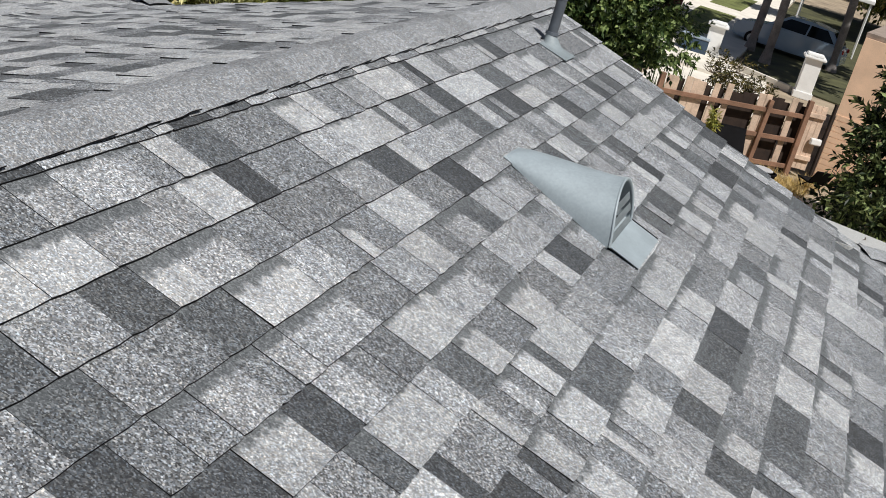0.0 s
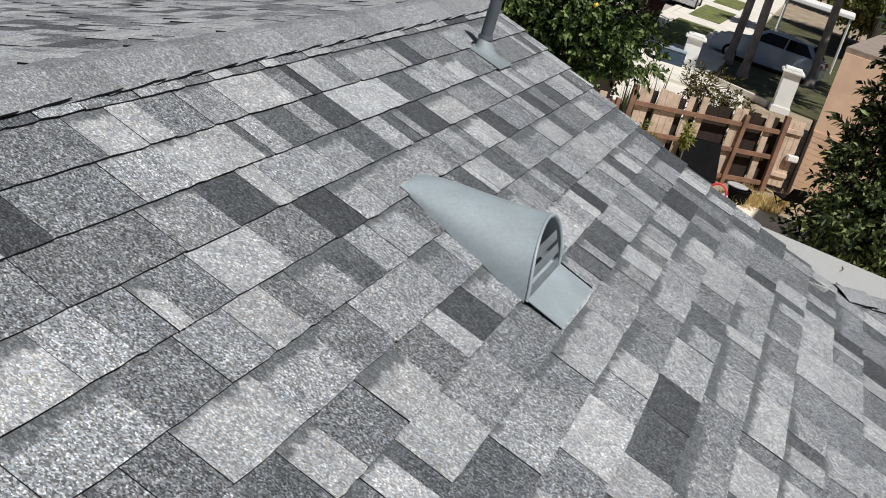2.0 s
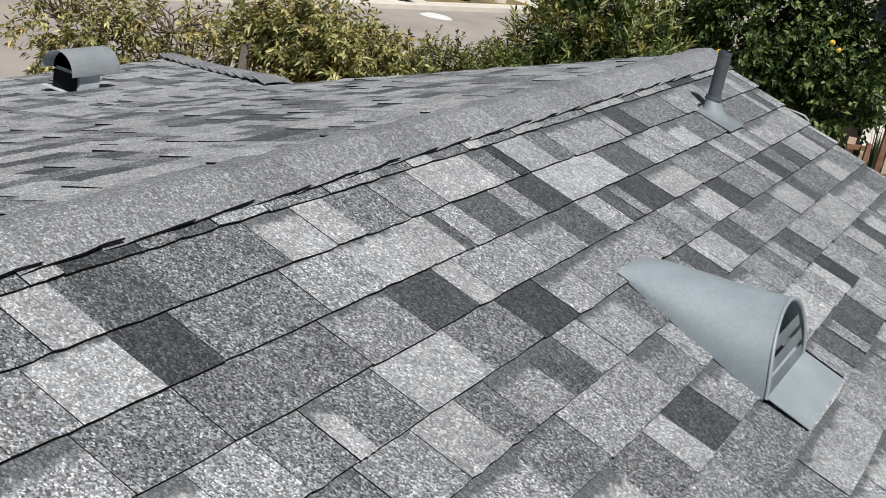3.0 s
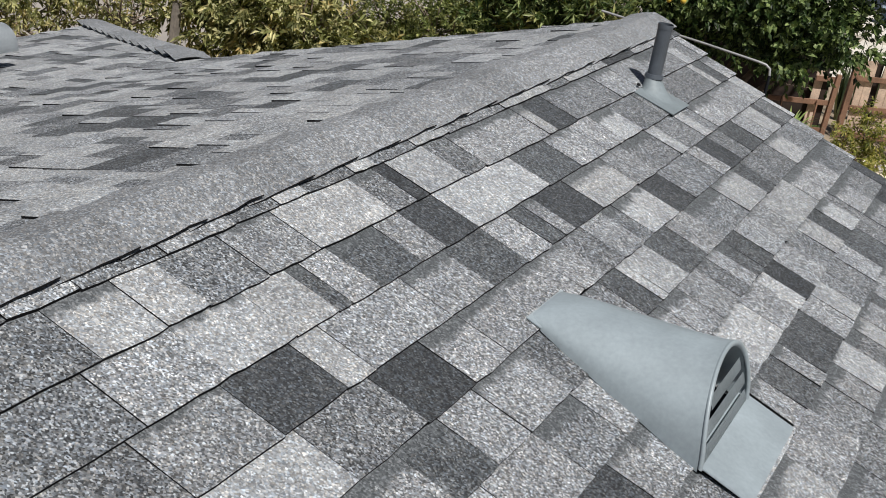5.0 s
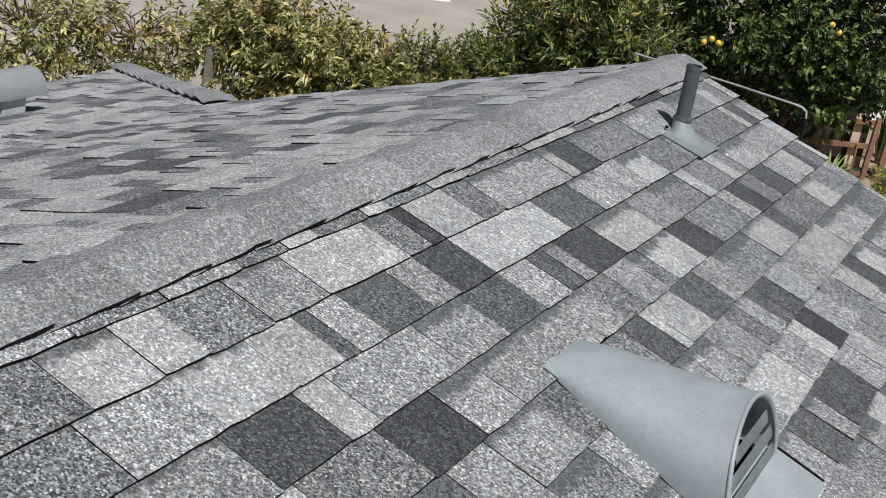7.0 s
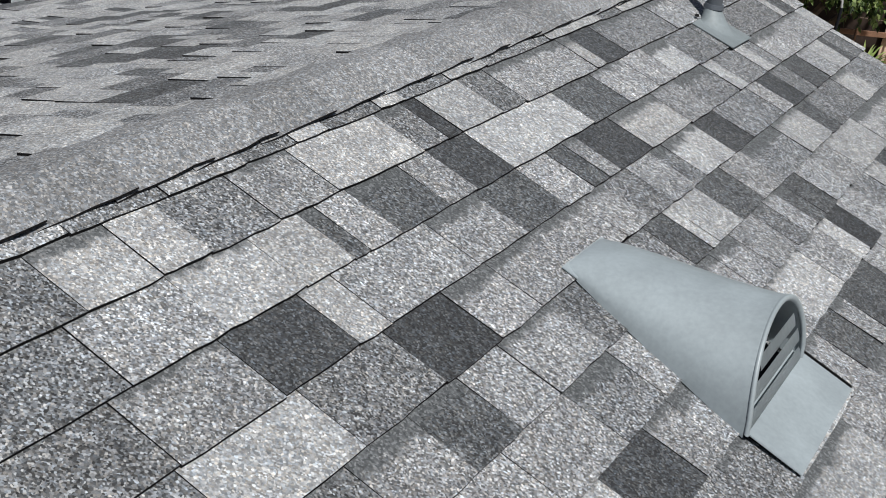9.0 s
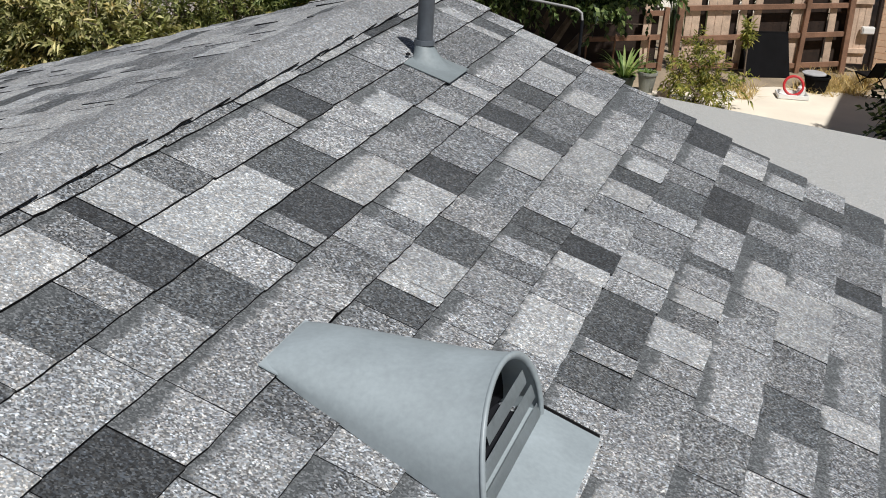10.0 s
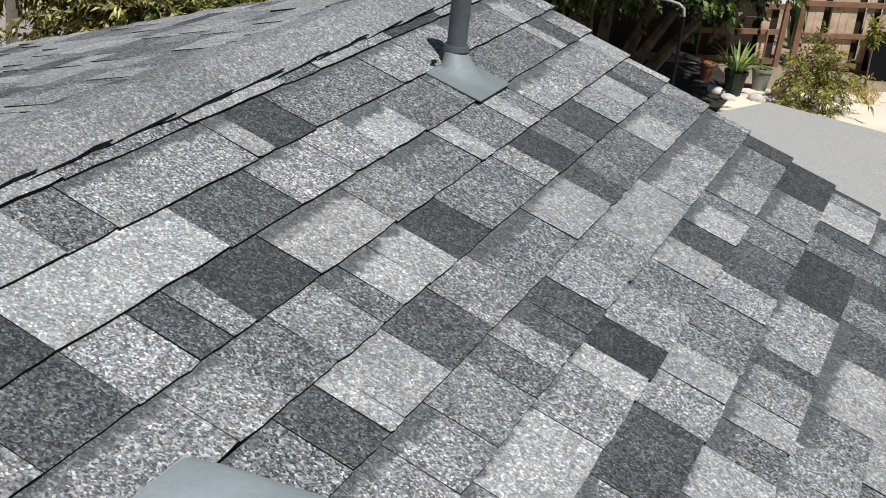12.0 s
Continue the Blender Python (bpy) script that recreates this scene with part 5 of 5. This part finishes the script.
for x, y, r in ((-1.85, 16.67, 0.12), (-1.62, 16.45, 0.10), (-1.22, 16.72, 0.13), (-1.95, 16.85, 0.08), (-0.10, 17.6, 0.14), (-1.15, 16.95, 0.08), (-0.02, 17.9, 0.09)):
    stone = bmesh.new()
    bmesh.ops.create_icosphere(stone, subdivisions=3, radius=r, matrix=Matrix.Translation((x, y, r * 0.4)) @ Matrix.Diagonal((1.2, 0.9, 0.6, 1)))
    for v in stone.verts:
        v.co += Vector((g.uniform(-1, 1), g.uniform(-1, 1), g.uniform(-1, 1))) * r * 0.06
    tagged(part("garden_stone", stone, plain("pale_stone", (0.66, 0.63, 0.57), 0.9, scale=12), smooth=True), "pale rounded stone at the edge of the patio", "stone", "garden stones")
log = thing("fallen_branch", "pale cut branch lying in the shade", "branch")
bm = bmesh.new()
tube_into(bm, (-3.1, 18.5, 0.06), (-2.5, 18.25, 0.06), 0.045, 0.035, 10)
part("branch", bm, CONCRETE, log)

tree("shrub", "yellow-green leafy shrub beside the sunlit patio", "shrub", (-0.5, 16.9, 0),
     [((-0.5, 16.9, 0.75), (0.42, 0.4, 0.38)), ((-0.75, 16.85, 0.5), (0.36, 0.35, 0.4)), ((-0.15, 16.9, 0.5), (0.42, 0.35, 0.38)), ((-0.4, 16.6, 0.28), (0.5, 0.35, 0.28))],
     0, (0.12, 0.030), LEAF_YELLOW, 41, 0.03, sprigs=30, sprays=170, each=14, reach=0.24, inner=0.15, droop=0.5)
tree("sapling", "thin staked sapling with a tuft of leaves", "sapling", (0.10, 18.55, 0),
     [((0.04, 18.55, 1.0), (0.13, 0.13, 0.16)), ((0.08, 18.55, 0.85), (0.12, 0.12, 0.12))], 260, (0.11, 0.035), LEAF_YELLOW, 42, 0.022, hollow=0.1)
tree("shrub", "sparse brown-olive shrub behind the wooden fence", "shrub", (-0.2, 22.6, 0),
     [((-0.5, 22.5, 1.2), (0.34, 0.4, 0.30)), ((-0.1, 22.6, 1.35), (0.42, 0.4, 0.32)), ((0.35, 22.6, 1.1), (0.42, 0.4, 0.34)), ((0.75, 22.6, 0.8), (0.34, 0.4, 0.3)), ((0.1, 22.6, 0.8), (0.7, 0.4, 0.4))],
     0, (0.12, 0.040), leaf_material("leaf_brown_olive", (0.025, 0.025, 0.01), (0.07, 0.068, 0.024), (0.20, 0.16, 0.06)), 43, 0.03, sprigs=60, sprays=210, each=12, reach=0.30, inner=0.2, droop=0.4)
for k, (x, y) in enumerate(((-1.42, 20.5), (-1.2, 20.8), (-0.92, 21.1))):
    sword = thing("sword_plant", "stiff upright sword-leaved plant behind the fence", "plant", "sword plants")
    blades("leaves", (x, y, 0.0), 16, 0.68, 0.032, SWORD, sword, 60 + k, 1.9, 0.1)
for k, (x, y, size) in enumerate(((-16.46, 21.1, 0.70), (-14.95, 26.3, 0.52), (-14.55, 29.0, 0.52))):
    ag = thing("agave", "small spiky green rosette on the far grass strip", "plant", "rosettes along the far pavement")
    blades("leaves", (x, y, 0.135), 110, size, 0.03, SWORD, ag, 70 + k, 0.8, 0.25)

STRAW = leaf_material("dry_straw", (0.36, 0.25, 0.11), (0.58, 0.43, 0.20), (0.72, 0.58, 0.32))
q = np.random.default_rng(9)
verts, faces = [], []
for x0, x1, y0, y1, n in ((1.1, 2.1, 19.0, 20.2, 1300), (0.9, 1.6, 18.7, 19.3, 350), (-0.15, 0.35, 17.7, 18.5, 350), (1.9, 2.3, 20.0, 20.7, 250)):
    for k in range(n):
        p = np.array([q.uniform(x0, x1), q.uniform(y0, y1), 0.0])
        d = np.array([q.normal() * 0.13, q.normal() * 0.13, q.uniform(0.05, 0.24)])
        w = np.array([q.normal(), q.normal(), 0]) * 0.006
        i = len(verts)
        verts += [tuple(p - w), tuple(p + w), tuple(p + d)]
        faces.append((i, i + 1, i + 2))
me = bpy.data.meshes.new("dry_grass")
me.from_pydata(verts, [], faces)
me.materials.append(STRAW)
tagged(new("dry_grass", me), "dry straw-coloured grass along the fence foot", "grass", kind="stuff")

chair = thing("garden_chair", "low dark folding garden chair in the tree's shade", "chair", at=(2.12, 19.75, 0.0), turn=215)
bm = bmesh.new()
box_into(bm, (0, 0, 0.26), (0.42, 0.40, 0.03), None, 0.01)
part("seat", bm, BLACK, chair)
bm = bmesh.new()
box_into(bm, (0, 0.27, 0.40), (0.42, 0.025, 0.34), Matrix.Rotation(radians(-32), 3, "X"), 0.01)
part("backrest", bm, BLACK, chair)
for x in (-0.2, 0.2):
    for y0, y1 in ((-0.2, 0.17), (0.2, -0.17)):
        bm = bmesh.new()
        tube_into(bm, (x, y0, 0.0), (x, y1, 0.26), 0.012, 0.012, 8)
        part("leg", bm, BLACK, chair)

# ---- the neighbouring house past the gate ----
next_house = thing("next_house", "tan stucco house with lapped boards at its foot", "house", at=(2.13, 21.0, 0.0), turn=math.degrees(math.atan2(-0.12, 0.99)))
TAN = plain("tan_stucco", (0.86, 0.60, 0.42), 0.9, scale=2.5, vary=0.14, grain=60, relief=0.4)
boxes("wall", TAN, next_house, ((2.6, 4.0, 1.5), (5.2, 8.0, 3.0)))
boxes("roof", plain("flat_roof", (0.30, 0.24, 0.20), 0.9), next_house, ((2.6, 4.05, 3.05), (5.24, 8.0, 0.10)), bevel=0.01)
for k in range(12):
    bm = bmesh.new()
    box_into(bm, (2.6, -0.006, 0.10 + 0.115 * k), (5.18, 0.018, 0.106), Matrix.Rotation(radians(1.5), 3, "X"), 0.003)
    part("siding_board", bm, TAN, next_house)

# ---- trees and houses along the street ----
for k, (x, y, h) in enumerate(((-0.85, 37.6, 11.0), (-0.2, 35.6, 10.5), (1.78, 38.8, 11.0))):
    palm = thing("street_tree", "tall slender grey-trunked tree beside the driveway", "tree", "tall trees by the driveway")
    bm = bmesh.new()
    bark = random.Random(90 + k)
    rows = []
    for j in range(23):
        z = h * j / 22
        r = 0.135 - 0.04 * j / 22 + 0.08 * max(0, 1 - z / 0.5) + bark.uniform(-0.008, 0.008)
        dx, dy = 0.05 * math.sin(z * 0.7 + k), 0.04 * math.cos(z * 0.5 + k)
        rows.append([bm.verts.new((x + dx + r * math.cos(math.tau * i / 12), y + dy + r * math.sin(math.tau * i / 12), z)) for i in range(12)])
    for a, b in zip(rows, rows[1:]):
        for i in range(12):
            bm.faces.new((a[i], a[(i + 1) % 12], b[(i + 1) % 12], b[i]))
    part("trunk", bm, plain("grey_bark", (0.24, 0.22, 0.21), 0.95, scale=3, vary=0.4, grain=25, relief=1.0), palm, smooth=True)
    # crowns are out of view, offset sunwards so their shade reaches the driveway
    crown = [((x + 1.6, y - 1.2, h - 2.2), (2.4, 2.4, 1.6)), ((x + 0.3, y + 0.3, h - 1.0), (1.8, 1.8, 1.4)), ((x + 3.0, y - 2.4, h - 2.6), (1.8, 1.8, 1.2))]
    if k == 1:                                     # more unseen foliage, added to shade the van and yard
        crown += [((2.6, 32.7, 9.3), (2.4, 2.4, 1.6)), ((1.3, 34.2, 10.5), (1.8, 1.8, 1.4)), ((4.0, 31.5, 8.9), (1.8, 1.8, 1.2))]
    spray_leaves("crown", crown, 210 * len(crown), 11, (0.34, 0.17), LEAF_DARK, palm, 95 + k, 0.7)
boxes_low = thing("low_wall", "low pale concrete edging between the gate pillars", "wall")
bm = bmesh.new()
box_into(bm, (-0.15, 32.25, 0.10), (2.6, 0.16, 0.20), Matrix.Rotation(radians(-32), 3, "Z"), 0.01)
part("edging", bm, CONCRETE, boxes_low)
shade = thing("awning", "white flat-topped awning on thin posts", "awning")
bm = bmesh.new()
box_into(bm, (1.2, 45.3, 2.18), (2.6, 2.2, 0.14), None, 0.02)
part("canopy", bm, WHITE, shade)
for x in (0.0, 2.4):
    for y in (44.3, 46.3):
        bm = bmesh.new()
        tube_into(bm, (x, y, 0.0), (x, y, 2.12), 0.03, 0.03, 8)
        part("post", bm, WHITE, shade)
g = random.Random(50)
for k, (x, y, h, r) in enumerate(((2.6, 60, 4.2, 2.4), (4.5, 52, 5.0, 2.2), (2.2, 75, 4.5, 2.4), (1.2, 92, 5.0, 2.8), (-14.8, 62, 4.2, 2.2), (-15.5, 84, 5.0, 2.6), (-13.2, 110, 5.5, 3.2), (-5.5, 128, 6.0, 4.0), (-9.5, 131, 6.0, 4.0))):
    blobs = [((x + g.uniform(-1, 1) * r * 0.5, y + g.uniform(-1, 1) * r * 0.5, h - r * 0.4 + g.uniform(-0.5, 0.5) * r), (r * g.uniform(0.5, 0.75),) * 3) for i in range(7)]
    tree("street_tree", "leafy green tree beside the street", "tree", (x, y, 0), blobs, 5000, (0.34, 0.17), LEAF_HEDGE if k in (0, 2) else LEAF_GREEN if k == 1 else LEAF_DARK, 200 + k, 0.16, hollow=0.4)
tree("street_tree", "leafy mid-green tree behind the white awning", "tree", (1.8, 51.0, 0),
     [((0.5, 50.5, 3.7), (1.2, 1.2, 1.1)), ((2.2, 50.8, 4.2), (1.6, 1.4, 1.4)), ((1.4, 50.6, 5.2), (1.5, 1.4, 1.0)), ((3.6, 50.8, 3.6), (1.4, 1.3, 1.2)), ((1.4, 50.6, 2.9), (1.6, 1.2, 0.8))],
     0, (0.30, 0.13), LEAF_GREEN, 220, 0.16, sprays=900, each=12, reach=0.45, inner=0.3)


def street_house(x, y, turn, wall, words):
    """A plain single-storey house with a hipped roof, a door and windows towards the street (local -x)."""
    h = thing("street_house", words, "house", "houses along the street", at=(x, y, 0.0), turn=turn)
    boxes("wall", wall, h, ((0, 0, 1.4), (7.0, 10.0, 2.8)))
    bm = bmesh.new()
    low = [bm.verts.new((a * 4.0, b * 5.5, 2.8)) for a, b in ((-1, -1), (1, -1), (1, 1), (-1, 1))]
    top = [bm.verts.new((0, b * 2.2, 4.3)) for b in (-1, 1)]
    for f in ((low[0], low[1], top[0]), (low[1], low[2], top[1], top[0]), (low[2], low[3], top[1]), (low[3], low[0], top[0], top[1]), low[::-1]):
        bm.faces.new(f)
    part("roof", bm, plain("brown_shingle", (0.17, 0.14, 0.12), 0.9), h)
    pane = plain("window_dark", (0.03, 0.035, 0.04), 0.12)
    for b in (-3.2, 3.2):
        w = boxes("window", pane, h, ((-3.52, b, 1.5), (0.05, 1.6, 1.1)))
        boxes("frame", WHITE, w, ((-3.53, b, 2.09), (0.08, 1.76, 0.08)), ((-3.53, b, 0.91), (0.08, 1.76, 0.08)), ((-3.53, b - 0.84, 1.5), (0.08, 0.08, 1.1)), ((-3.53, b + 0.84, 1.5), (0.08, 0.08, 1.1)))
    boxes("door", plain("door_brown", (0.22, 0.13, 0.08), 0.6), h, ((-3.52, 0, 1.02), (0.06, 0.95, 2.04)))


street_house(7.2, 57, 0, STUCCO, "cream stucco house across the pavement")
street_house(7.6, 76, 0, CONCRETE, "pale grey house further up the street")
street_house(-18.5, 70, 180, PINK, "pink house on the far side of the street")
street_house(-18.0, 90, 180, WHITE, "white house on the far side of the street")
